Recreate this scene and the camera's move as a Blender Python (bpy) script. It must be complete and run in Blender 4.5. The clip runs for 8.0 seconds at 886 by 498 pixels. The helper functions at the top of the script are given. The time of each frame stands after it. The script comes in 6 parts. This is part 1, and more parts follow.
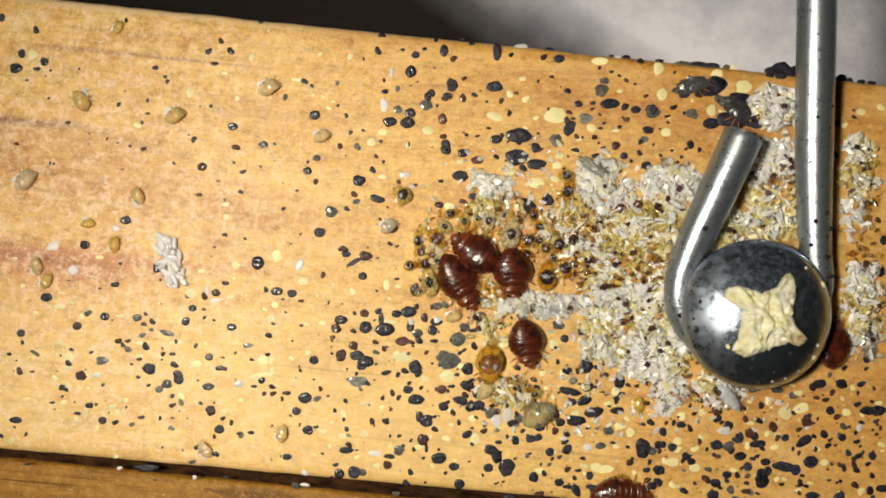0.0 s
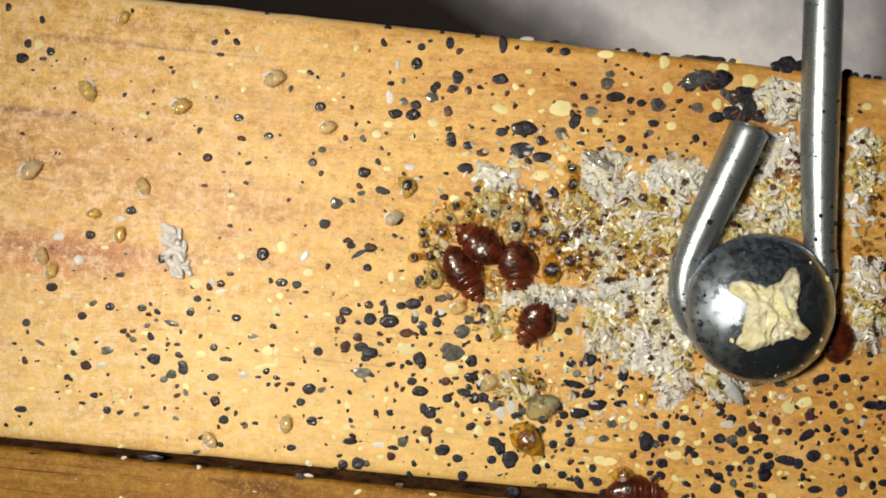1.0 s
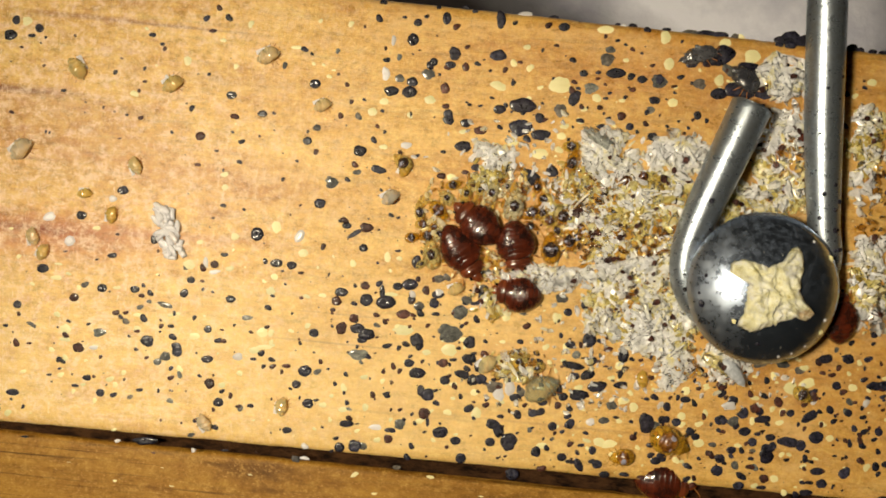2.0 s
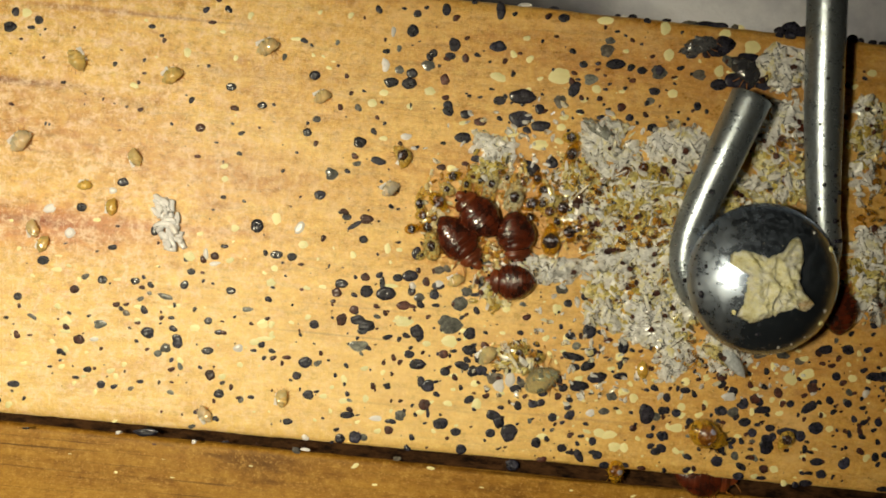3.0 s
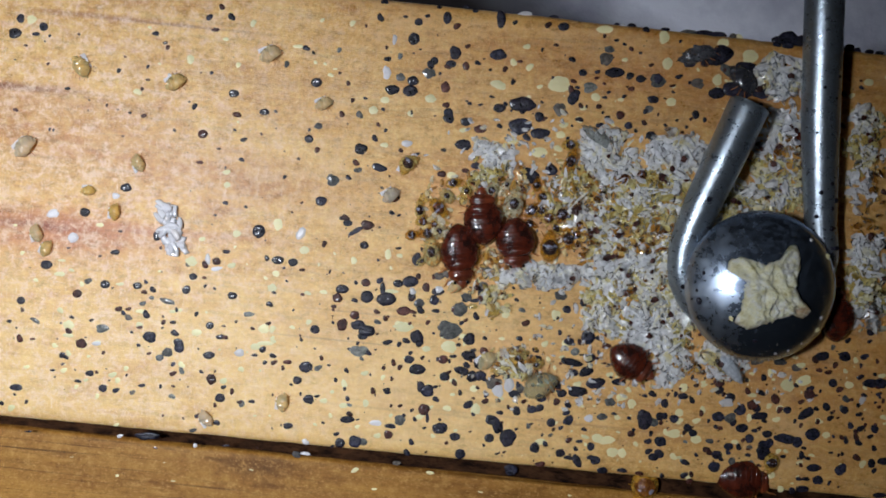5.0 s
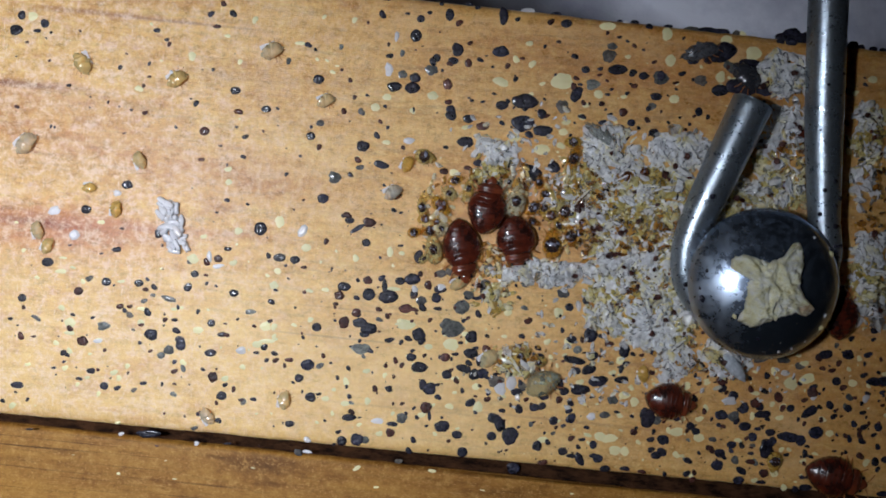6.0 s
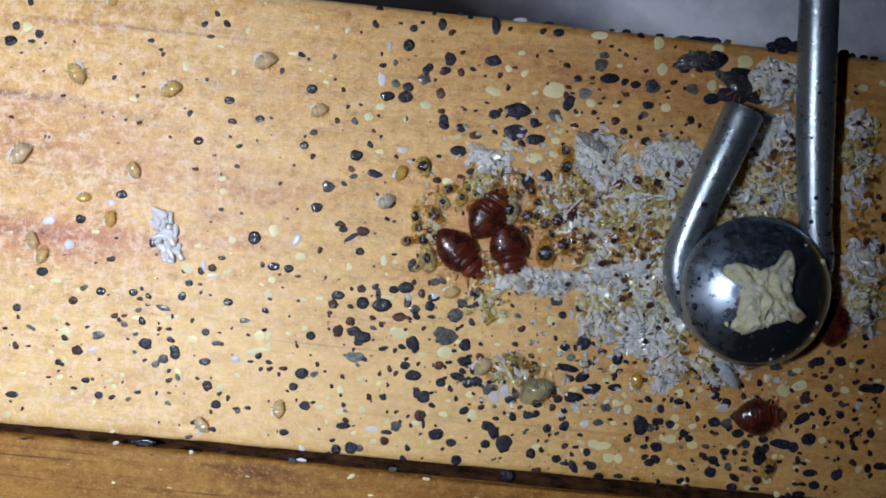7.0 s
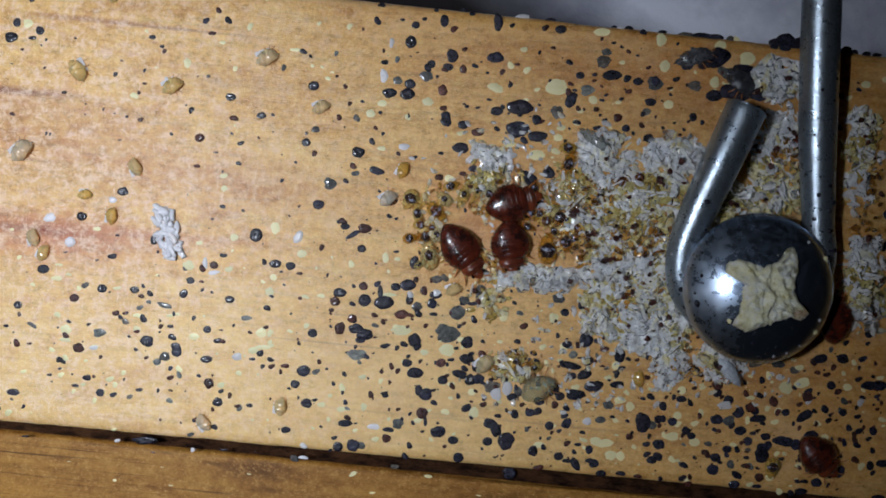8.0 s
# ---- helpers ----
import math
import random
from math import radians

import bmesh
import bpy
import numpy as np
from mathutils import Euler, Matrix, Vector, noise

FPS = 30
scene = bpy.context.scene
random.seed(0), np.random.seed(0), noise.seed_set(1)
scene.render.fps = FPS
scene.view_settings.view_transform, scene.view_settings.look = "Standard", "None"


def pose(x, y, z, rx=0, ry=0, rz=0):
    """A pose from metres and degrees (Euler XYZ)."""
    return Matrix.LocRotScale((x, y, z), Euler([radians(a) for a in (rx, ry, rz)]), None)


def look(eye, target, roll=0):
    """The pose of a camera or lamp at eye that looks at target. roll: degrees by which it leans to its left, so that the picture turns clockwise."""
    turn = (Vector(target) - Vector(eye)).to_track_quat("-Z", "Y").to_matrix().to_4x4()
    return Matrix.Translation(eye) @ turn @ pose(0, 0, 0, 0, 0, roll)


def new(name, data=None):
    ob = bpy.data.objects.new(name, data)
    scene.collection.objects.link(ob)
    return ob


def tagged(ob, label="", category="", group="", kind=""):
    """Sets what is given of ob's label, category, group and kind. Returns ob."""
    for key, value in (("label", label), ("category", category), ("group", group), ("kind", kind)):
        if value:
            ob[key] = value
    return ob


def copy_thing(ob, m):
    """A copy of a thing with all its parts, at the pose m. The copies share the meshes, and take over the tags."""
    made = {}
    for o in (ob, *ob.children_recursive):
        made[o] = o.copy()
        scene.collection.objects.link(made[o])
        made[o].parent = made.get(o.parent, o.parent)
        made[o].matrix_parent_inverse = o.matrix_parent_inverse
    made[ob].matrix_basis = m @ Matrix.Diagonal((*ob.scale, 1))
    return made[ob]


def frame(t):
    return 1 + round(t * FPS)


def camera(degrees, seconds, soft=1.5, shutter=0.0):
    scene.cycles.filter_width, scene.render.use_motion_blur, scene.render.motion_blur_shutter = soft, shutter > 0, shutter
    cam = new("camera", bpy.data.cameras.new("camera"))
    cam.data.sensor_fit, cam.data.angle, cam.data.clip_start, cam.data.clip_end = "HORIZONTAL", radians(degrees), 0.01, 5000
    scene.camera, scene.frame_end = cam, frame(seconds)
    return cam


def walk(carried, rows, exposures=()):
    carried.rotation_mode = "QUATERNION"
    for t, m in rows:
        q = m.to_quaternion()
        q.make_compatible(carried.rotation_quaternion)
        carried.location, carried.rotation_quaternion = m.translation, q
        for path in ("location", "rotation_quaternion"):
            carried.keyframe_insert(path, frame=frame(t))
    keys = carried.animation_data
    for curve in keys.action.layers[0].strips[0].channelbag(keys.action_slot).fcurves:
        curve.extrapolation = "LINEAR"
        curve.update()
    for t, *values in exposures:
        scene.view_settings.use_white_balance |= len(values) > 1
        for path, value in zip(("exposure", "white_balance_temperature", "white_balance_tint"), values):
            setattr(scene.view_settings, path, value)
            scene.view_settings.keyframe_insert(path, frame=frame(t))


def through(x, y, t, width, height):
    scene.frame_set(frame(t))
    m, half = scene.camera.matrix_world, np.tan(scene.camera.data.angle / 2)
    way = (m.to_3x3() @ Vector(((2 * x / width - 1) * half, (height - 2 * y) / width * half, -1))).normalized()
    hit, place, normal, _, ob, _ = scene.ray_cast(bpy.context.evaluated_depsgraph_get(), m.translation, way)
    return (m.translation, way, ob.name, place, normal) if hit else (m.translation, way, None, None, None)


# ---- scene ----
# A strip of pine seen from a hand's width: 1 plan unit is 0.05845 mm, board face at z = 0.
cam = camera(41.8, 8.0, 1.72)
PATH = [
    (0.0, pose(-0.000014, -0.000558, 0.120071, 0.2646, -0.0196, 0.0102)),
    (0.5, pose(-0.000080, -0.000481, 0.120250, -0.0005, 0.0742, 0.1690)),
    (1.0, pose(-0.000289, -0.000487, 0.120214, -0.1532, 0.0840, 0.3594)),
    (1.5, pose(-0.000320, -0.000757, 0.119039, -0.4256, 0.0892, 0.4080)),
    (2.0, pose(0.000035, -0.000144, 0.118255, -1.3244, 0.1071, 0.2341)),
    (3.5, pose(0.000049, -0.000377, 0.118455, -1.6957, 0.1127, 0.1484)),
    (4.0, pose(0.000252, -0.000416, 0.119127, -1.5245, 0.1952, 0.3741)),
    (4.5, pose(0.000091, -0.000432, 0.119416, -1.2442, 0.0861, 0.3510)),
    (6.0, pose(0.000035, -0.000657, 0.118936, -1.3180, 0.2191, 0.3878)),
    (6.5, pose(0.000017, -0.000265, 0.119631, -1.2747, 0.0660, 0.3989)),
    (7.0, pose(0.000443, -0.000427, 0.119379, -1.0027, 0.0863, 0.2245)),
    (7.5, pose(0.000095, -0.001024, 0.119627, -0.6606, -0.0483, 0.2396)),
    (8.0, pose(0.000029, -0.000415, 0.119142, -1.1505, -0.0114, 0.2123)),
]
EXPOSURES = [(0.0, -0.25, 7150, 7), (1.5, -0.28, 7400, 7), (2.0, -0.34, 7850, 7), (3.3, -0.40, 8100, -4), (3.5, -0.42, 8000, -6), (3.7, -0.38, 6500, 2), (4.0, -0.44, 5450, 8), (6.0, -0.50, 5250, 13), (7.0, -0.38, 5100, 12), (8.0, -0.66, 5150, 12)]
walk(cam, PATH, EXPOSURES)

# ---- light: a dim room; the hand torch beside the lens is a moving thing, built below ----
world = bpy.data.worlds.new("world")
scene.world = world
world.use_nodes = True
world.node_tree.nodes["Background"].inputs[0].default_value = (0.60, 0.78, 1.0, 1)
world.node_tree.nodes["Background"].inputs[1].default_value = 0.034
U = 0.05845e-3


def at(x, y, z=0.0):
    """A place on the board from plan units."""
    return Vector(((x - 784) * U, (441 - y) * U, z))


# ---- materials ----
def shader(name, base=(0.5, 0.5, 0.5), rough=0.5, metal=0.0, **more):
    m = bpy.data.materials.new(name)
    m.use_nodes = True
    b = m.node_tree.nodes["Principled BSDF"]
    b.inputs["Base Color"].default_value = (*base, 1)
    b.inputs["Roughness"].default_value = rough
    b.inputs["Metallic"].default_value = metal
    for key, value in more.items():
        b.inputs[key.replace("_", " ")].default_value = value
    return m


def node(m, kind, links=(), operation="", **values):
    """A node of m; links: (socket of the node, output); values set inputs."""
    n = m.node_tree.nodes.new("ShaderNode" + kind)
    if operation:
        n.operation = operation
    for key, value in values.items():
        n.inputs[key.replace("_", " ")].default_value = value
    for key, out in links:
        m.node_tree.links.new(out, n.inputs[key])
    return n


def ramp(m, source, *stops):
    n = m.node_tree.nodes.new("ShaderNodeValToRGB")
    while len(n.color_ramp.elements) < len(stops):
        n.color_ramp.elements.new(0.5)
    for e, (p, c) in zip(n.color_ramp.elements, stops):
        e.position, e.color = p, (*c, 1) if len(c) == 3 else c
    m.node_tree.links.new(source, n.inputs[0])
    return n.outputs[0]


def grey(v):
    return (v, v, v)


def coords(m, turn=0.0, scale=(1, 1, 1), shift=(0, 0, 0)):
    """Object coordinates in millimetres, turned and stretched."""
    c = m.node_tree.nodes.new("ShaderNodeTexCoord")
    n = node(m, "Mapping", [("Vector", c.outputs["Object"])], Rotation=(0, 0, radians(turn)), Scale=(1000, 1000, 1000))
    return node(m, "Mapping", [("Vector", n.outputs[0])], Scale=scale, Location=shift).outputs[0]


def world_mm(m):
    """World position in millimetres, for things that stay where they are."""
    g = m.node_tree.nodes.new("ShaderNodeNewGeometry")
    return node(m, "VectorMath", [(0, g.outputs["Position"])], operation="SCALE", Scale=1000.0).outputs[0]


def lin(m, value, times, plus):
    n = m.node_tree.nodes.new("ShaderNodeMath")
    n.operation = "MULTIPLY_ADD"
    m.node_tree.links.new(value, n.inputs[0])
    n.inputs[1].default_value, n.inputs[2].default_value = times, plus
    return n.outputs[0]


def noisy(m, vec, scale=1.0, detail=4.0, rough=0.55):
    return node(m, "TexNoise", [("Vector", vec)], Scale=scale, Detail=detail, Roughness=rough).outputs[0]


def mixed(m, fac, a, b, blend="MIX"):
    n = m.node_tree.nodes.new("ShaderNodeMix")
    n.data_type, n.blend_type = "RGBA", blend
    for i, v in ((0, fac), (6, a), (7, b)):
        if isinstance(v, (int, float)):
            n.inputs[i].default_value = v
        elif isinstance(v, tuple):
            n.inputs[i].default_value = (*v, 1)
        else:
            m.node_tree.links.new(v, n.inputs[i])
    return n.outputs[2]


def finish(m, colour=None, bump=None, strength=0.3, distance=0.0001, rough=None):
    b = m.node_tree.nodes["Principled BSDF"]
    if colour is not None:
        m.node_tree.links.new(colour, b.inputs["Base Color"])
    if rough is not None:
        m.node_tree.links.new(rough, b.inputs["Roughness"])
    if bump is not None:
        n = m.node_tree.nodes.new("ShaderNodeBump")
        n.inputs["Strength"].default_value, n.inputs["Distance"].default_value = strength, distance
        m.node_tree.links.new(bump, n.inputs["Height"])
        m.node_tree.links.new(n.outputs[0], b.inputs["Normal"])
    return m


def warped(m, vec, scale, amount):
    """A vector bent by soft noise."""
    n = node(m, "TexNoise", [("Vector", vec)], Scale=scale, Detail=3.0)
    off = node(m, "VectorMath", [(0, n.outputs["Color"])], operation="SCALE", Scale=amount).outputs[0]
    return node(m, "VectorMath", [(0, vec), (1, off)], operation="ADD").outputs[0]


def wood(name, light, mid, dark, gloss):
    """Sawn softwood: broken streaks, short cross ticks, mottling and pale scuffs."""
    m = shader(name, mid, gloss)
    grain = noisy(m, warped(m, coords(m, 5.4, (0.16, 1.3, 1)), 0.8, 0.8), 1.0, 8, 0.7)
    broad = noisy(m, coords(m, 5.4, (0.07, 0.28, 1), (3, 7, 0)), 1.0, 6, 0.65)
    tick = noisy(m, warped(m, coords(m, 5.4, (4.0, 1.0, 1)), 0.5, 1.5), 1.0, 6, 0.75)
    fleck = noisy(m, warped(m, coords(m, 5.4, (0.8, 1.1, 1), (11, 0, 0)), 1.0, 0.7), 1.0, 9, 0.82)
    crumb = noisy(m, coords(m, 5.4, (3.4, 4.0, 1), (4, 9, 0)), 1.0, 4, 0.7)
    pore = noisy(m, coords(m, 5.4, (0.9, 7.0, 1), (2, 5, 0)), 1.0, 4, 0.6)
    c = ramp(m, broad, (0.32, dark), (0.46, mid), (0.62, light))
    c = mixed(m, 0.8, c, ramp(m, grain, (0.32, grey(0.62)), (0.45, grey(0.92)), (0.58, grey(1.0))), "MULTIPLY")
    c = mixed(m, 0.35, c, ramp(m, tick, (0.34, grey(0.56)), (0.47, grey(0.93)), (0.58, grey(1.0))), "MULTIPLY")
    c = mixed(m, 1.0, c, ramp(m, fleck, (0.36, (0.62, 0.56, 0.50)), (0.47, (0.92, 0.88, 0.82)), (0.56, grey(1.0))), "MULTIPLY")
    c = mixed(m, ramp(m, pore, (0.25, grey(0.7)), (0.33, grey(0.0))), c, tuple(0.40 * v for v in dark))
    c = mixed(m, ramp(m, fleck, (0.53, grey(0.0)), (0.64, grey(0.7))), c, tuple(min(0.87, 1.12 * v + 0.07 * light[0]) for v in light))
    c = mixed(m, ramp(m, crumb, (0.57, grey(0.0)), (0.68, grey(0.85))), c, tuple(min(0.90, 1.18 * v + 0.09 * light[0]) for v in light))
    c = mixed(m, ramp(m, crumb, (0.30, grey(0.6)), (0.38, grey(0.0))), c, tuple(0.55 * v for v in dark))
    return m, c, grain, fleck


def make_pine():
    m, c, grain, fleck = wood("varnished_pine", (0.84, 0.530, 0.160), (0.76, 0.435, 0.105), (0.60, 0.295, 0.062), 0.42)
    # stains and streaks with shapes of their own
    for x, y, sx, sy, colour, hard in ((600, 657, 0.10, 7.0, (0.42, 0.33, 0.44), 0.8), (640, 609, 0.12, 8.0, (0.45, 0.36, 0.44), 0.6), (960, 797, 0.08, 5.0, (0.62, 0.48, 0.5), 0.7), (1120, 700, 0.06, 5.0, (0.7, 0.6, 0.6), 0.5), (700, 780, 0.10, 6.0, (0.62, 0.52, 0.6), 0.6),
                                       (330, 107, 0.10, 5.0, (0.50, 0.36, 0.45), 0.75), (190, 92, 0.10, 2.4, (0.54, 0.38, 0.42), 0.85), (40, 215, 0.12, 1.8, (0.44, 0.30, 0.38), 0.95), (60, 235, 0.07, 0.5, (0.78, 0.64, 0.66), 0.7), (95, 470, 0.07, 0.26, (0.76, 0.46, 0.52), 0.95), (40, 455, 0.12, 1.6, (0.56, 0.34, 0.40), 0.8), (240, 462, 0.06, 1.4, (0.70, 0.46, 0.42), 0.7),
                                       (210, 480, 0.09, 0.8, (0.72, 0.54, 0.6), 0.6), (420, 200, 0.08, 1.0, (0.72, 0.6, 0.6), 0.5), (300, 370, 0.04, 0.3, (0.84, 0.74, 0.76), 0.8), (120, 300, 0.05, 0.3, (0.82, 0.70, 0.74), 0.8), (1500, 700, 0.03, 0.05, (0.78, 0.62, 0.42), 0.8), (1240, 160, 0.025, 0.09, (0.80, 0.62, 0.42), 0.8),
                                       (1130, 470, 0.075, 0.085, (0.74, 0.78, 0.90), 0.6), (890, 430, 0.10, 0.13, (0.72, 0.50, 0.34), 0.75), (905, 690, 0.14, 0.3, (0.74, 0.52, 0.36), 0.6), (1380, 330, 0.08, 0.07, (0.66, 0.62, 0.60), 0.7)):
        p = at(x, y) * 1000
        spot = node(m, "VectorMath", [("Vector", coords(m, 5.4, (sx, sy, 1), tuple(-v for v in Matrix.Rotation(radians(5.4), 3, "Z") @ p * Vector((sx, sy, 0)))))], operation="LENGTH").outputs["Value"]
        ragged = node(m, "Math", [(0, spot), (1, noisy(m, coords(m, 5.4, (0.6, 2.2, 1), (x, y, 0)), 1.0, 8, 0.8))], operation="MULTIPLY").outputs[0]
        c = mixed(m, ramp(m, ragged, (0.10, grey(hard)), (0.55, grey(0.0))), c, colour, "MULTIPLY")
    # a band of paler sapwood towards the lower arris
    across = node(m, "SeparateXYZ", [("Vector", coords(m, 5.4))])
    sap = node(m, "Math", [(0, lin(m, across.outputs["Y"], -0.062, 0.0)), (1, lin(m, noisy(m, coords(m, 5.4, (0.05, 0.5, 1), (5, 1, 0)), 1.0, 6, 0.65), 0.5, -0.25))], operation="ADD").outputs[0]
    sap = node(m, "Math", [(0, ramp(m, sap, (0.30, grey(0.0)), (0.90, grey(0.46)))), (1, ramp(m, lin(m, across.outputs["X"], -0.030, 0.65), (0.0, grey(0.15)), (0.7, grey(1.0))))], operation="MULTIPLY").outputs[0]
    c = mixed(m, sap, c, (0.92, 0.66, 0.28))
    # rubbed, peach-pale scuffs on the emptier stretch
    rub = noisy(m, warped(m, coords(m, 5.4, (1.0, 1.1, 1), (17, 3, 0)), 0.6, 1.2), 1.0, 9, 0.8)
    bald = node(m, "SeparateXYZ", [("Vector", coords(m))]).outputs["X"]
    bald = ramp(m, lin(m, bald, -0.022, -0.05), (0.0, grey(0.10)), (0.7, grey(0.70)))
    rub = node(m, "Math", [(0, ramp(m, rub, (0.47, grey(0.0)), (0.60, grey(1.0)))), (1, bald)], operation="MULTIPLY").outputs[0]
    c = mixed(m, rub, c, (0.92, 0.70, 0.47))
    smudge = noisy(m, warped(m, coords(m, 5.4, (0.32, 0.8, 1), (23, 41, 0)), 0.5, 1.0), 1.0, 9, 0.8)
    smudge = node(m, "Math", [(0, ramp(m, smudge, (0.50, grey(0.0)), (0.60, grey(1.0)))), (1, bald)], operation="MULTIPLY").outputs[0]
    c = mixed(m, smudge, c, (0.82, 0.68, 0.70), "MULTIPLY")
    scratch = noisy(m, warped(m, coords(m, 5.4, (5.0, 0.7, 1), (3, 19, 0)), 0.4, 1.0), 1.0, 5, 0.7)
    scratch = node(m, "Math", [(0, ramp(m, scratch, (0.60, grey(0.0)), (0.68, grey(1.0)))), (1, bald)], operation="MULTIPLY").outputs[0]
    c = mixed(m, scratch, c, (0.92, 0.74, 0.50))
    hazy = noisy(m, coords(m, 5.4, (0.12, 0.18, 1), (31, 5, 0)), 1.0, 8, 0.75)
    c = mixed(m, ramp(m, hazy, (0.54, grey(0.0)), (0.68, grey(0.45))), c, (0.82, 0.56, 0.27))
    # pale torn wood along the upper arris, on the cleaner stretch
    place = node(m, "SeparateXYZ", [("Vector", coords(m, 5.88, (0.5, 0.5, 1), (0, -10.15, 0)))])
    torn = node(m, "Math", [(0, place.outputs["Y"]), (1, noisy(m, coords(m, 5.4, (1.2, 0.5, 1), (9, 9, 0)), 1.0, 6, 0.75))], operation="ADD").outputs[0]
    edge = ramp(m, torn, (0.74, grey(0.0)), (0.92, grey(0.85)))
    bare = ramp(m, lin(m, place.outputs["X"], -0.08, -0.15), (0.0, grey(0.0)), (1.0, grey(1.0)))
    edge = node(m, "Math", [(0, edge), (1, bare)], operation="MULTIPLY").outputs[0]
    c = mixed(m, edge, c, (0.80, 0.58, 0.34))
    rough = ramp(m, fleck, (0.3, grey(0.20)), (0.7, grey(0.46)))
    both = node(m, "Math", [(0, grain), (1, fleck)], operation="ADD").outputs[0]
    both = node(m, "Math", [(0, both), (1, lin(m, noisy(m, coords(m, 5.4, (4.5, 3.0, 1), (6, 2, 0)), 1.0, 3, 0.6), 0.35, 0.0))], operation="ADD").outputs[0]
    m.node_tree.nodes["Principled BSDF"].inputs["Coat Weight"].default_value = 0.08
    m.node_tree.nodes["Principled BSDF"].inputs["Coat Roughness"].default_value = 0.32
    return finish(m, c, both, 0.6, 0.00014, rough)


def make_dark_wood():
    m, c, grain, scuff = wood("brown_varnished_wood", (0.42, 0.220, 0.038), (0.31, 0.148, 0.024), (0.15, 0.062, 0.010), 0.5)
    line = noisy(m, warped(m, coords(m, 5.4, (0.045, 3.2, 1), (8, 1, 0)), 0.5, 0.3), 1.0, 5, 0.6)
    c = mixed(m, ramp(m, line, (0.30, grey(0.85)), (0.40, grey(0.0))), c, (0.045, 0.016, 0.004))
    sliver = noisy(m, coords(m, 5.4, (0.22, 5.0, 1), (2, 8, 0)), 1.0, 3, 0.6)
    c = mixed(m, ramp(m, sliver, (0.70, grey(0.0)), (0.76, grey(0.8))), c, (0.62, 0.42, 0.15))
    m.node_tree.nodes["Principled BSDF"].inputs["Specular IOR Level"].default_value = 0.15
    return finish(m, c, grain, 0.4, 0.0001)


def make_dropping(name, low, high, rough):
    """Dried crust: blue-black with a dull skin, pits and small wet-looking glints."""
    m = shader(name, low, rough, Coat_Weight=0.2, Coat_Roughness=0.11, Specular_IOR_Level=0.25)
    v = world_mm(m)
    fine = noisy(m, v, 2.4, 6, 0.7)
    broad = noisy(m, v, 0.8, 3, 0.6)
    crust = noisy(m, v, 5.0, 4, 0.7)
    c = mixed(m, ramp(m, fine, (0.40, grey(0)), (0.66, grey(1))), low, high)
    c = mixed(m, 0.8, c, ramp(m, broad, (0.32, grey(0.45)), (0.60, grey(1.0))), "MULTIPLY")
    isle = m.node_tree.nodes.new("ShaderNodeNewGeometry").outputs["Random Per Island"]
    info = m.node_tree.nodes.new("ShaderNodeObjectInfo").outputs["Random"]
    own = node(m, "Math", [(0, node(m, "Math", [(0, isle), (1, info)], operation="ADD").outputs[0])], operation="FRACT").outputs[0]
    c = mixed(m, 1.0, c, ramp(m, own, (0.0, (0.6, 0.55, 0.6)), (0.35, (1.0, 1.0, 1.0)), (0.6, (1.25, 1.05, 0.95)), (0.85, (1.25, 1.3, 1.35)), (1.0, (2.0, 2.0, 1.9))), "MULTIPLY")
    both = node(m, "Math", [(0, fine), (1, lin(m, crust, 0.6, 0.0))], operation="ADD").outputs[0]
    return finish(m, c, both, 0.5, 0.00014, ramp(m, crust, (0.36, grey(max(0.08, rough - 0.22))), (0.60, grey(rough + 0.2))))


def make_pale(name, a, b, rough, **more):
    m = shader(name, a, rough, **more)
    isle = m.node_tree.nodes.new("ShaderNodeNewGeometry").outputs["Random Per Island"]
    info = m.node_tree.nodes.new("ShaderNodeObjectInfo").outputs["Random"]
    v = node(m, "Math", [(0, isle), (1, info)], operation="ADD").outputs[0]
    v = node(m, "Math", [(0, v)], operation="FRACT").outputs[0]
    c = ramp(m, v, (0.0, a), (0.5, tuple((p + q) / 2 for p, q in zip(a, b))), (1.0, b))
    fine = noisy(m, world_mm(m), 3.0, 5, 0.65)
    c = mixed(m, 0.4, c, ramp(m, fine, (0.3, grey(0.36)), (0.7, grey(0.6))), "OVERLAY")
    return finish(m, c, fine, 0.3, 0.00008)


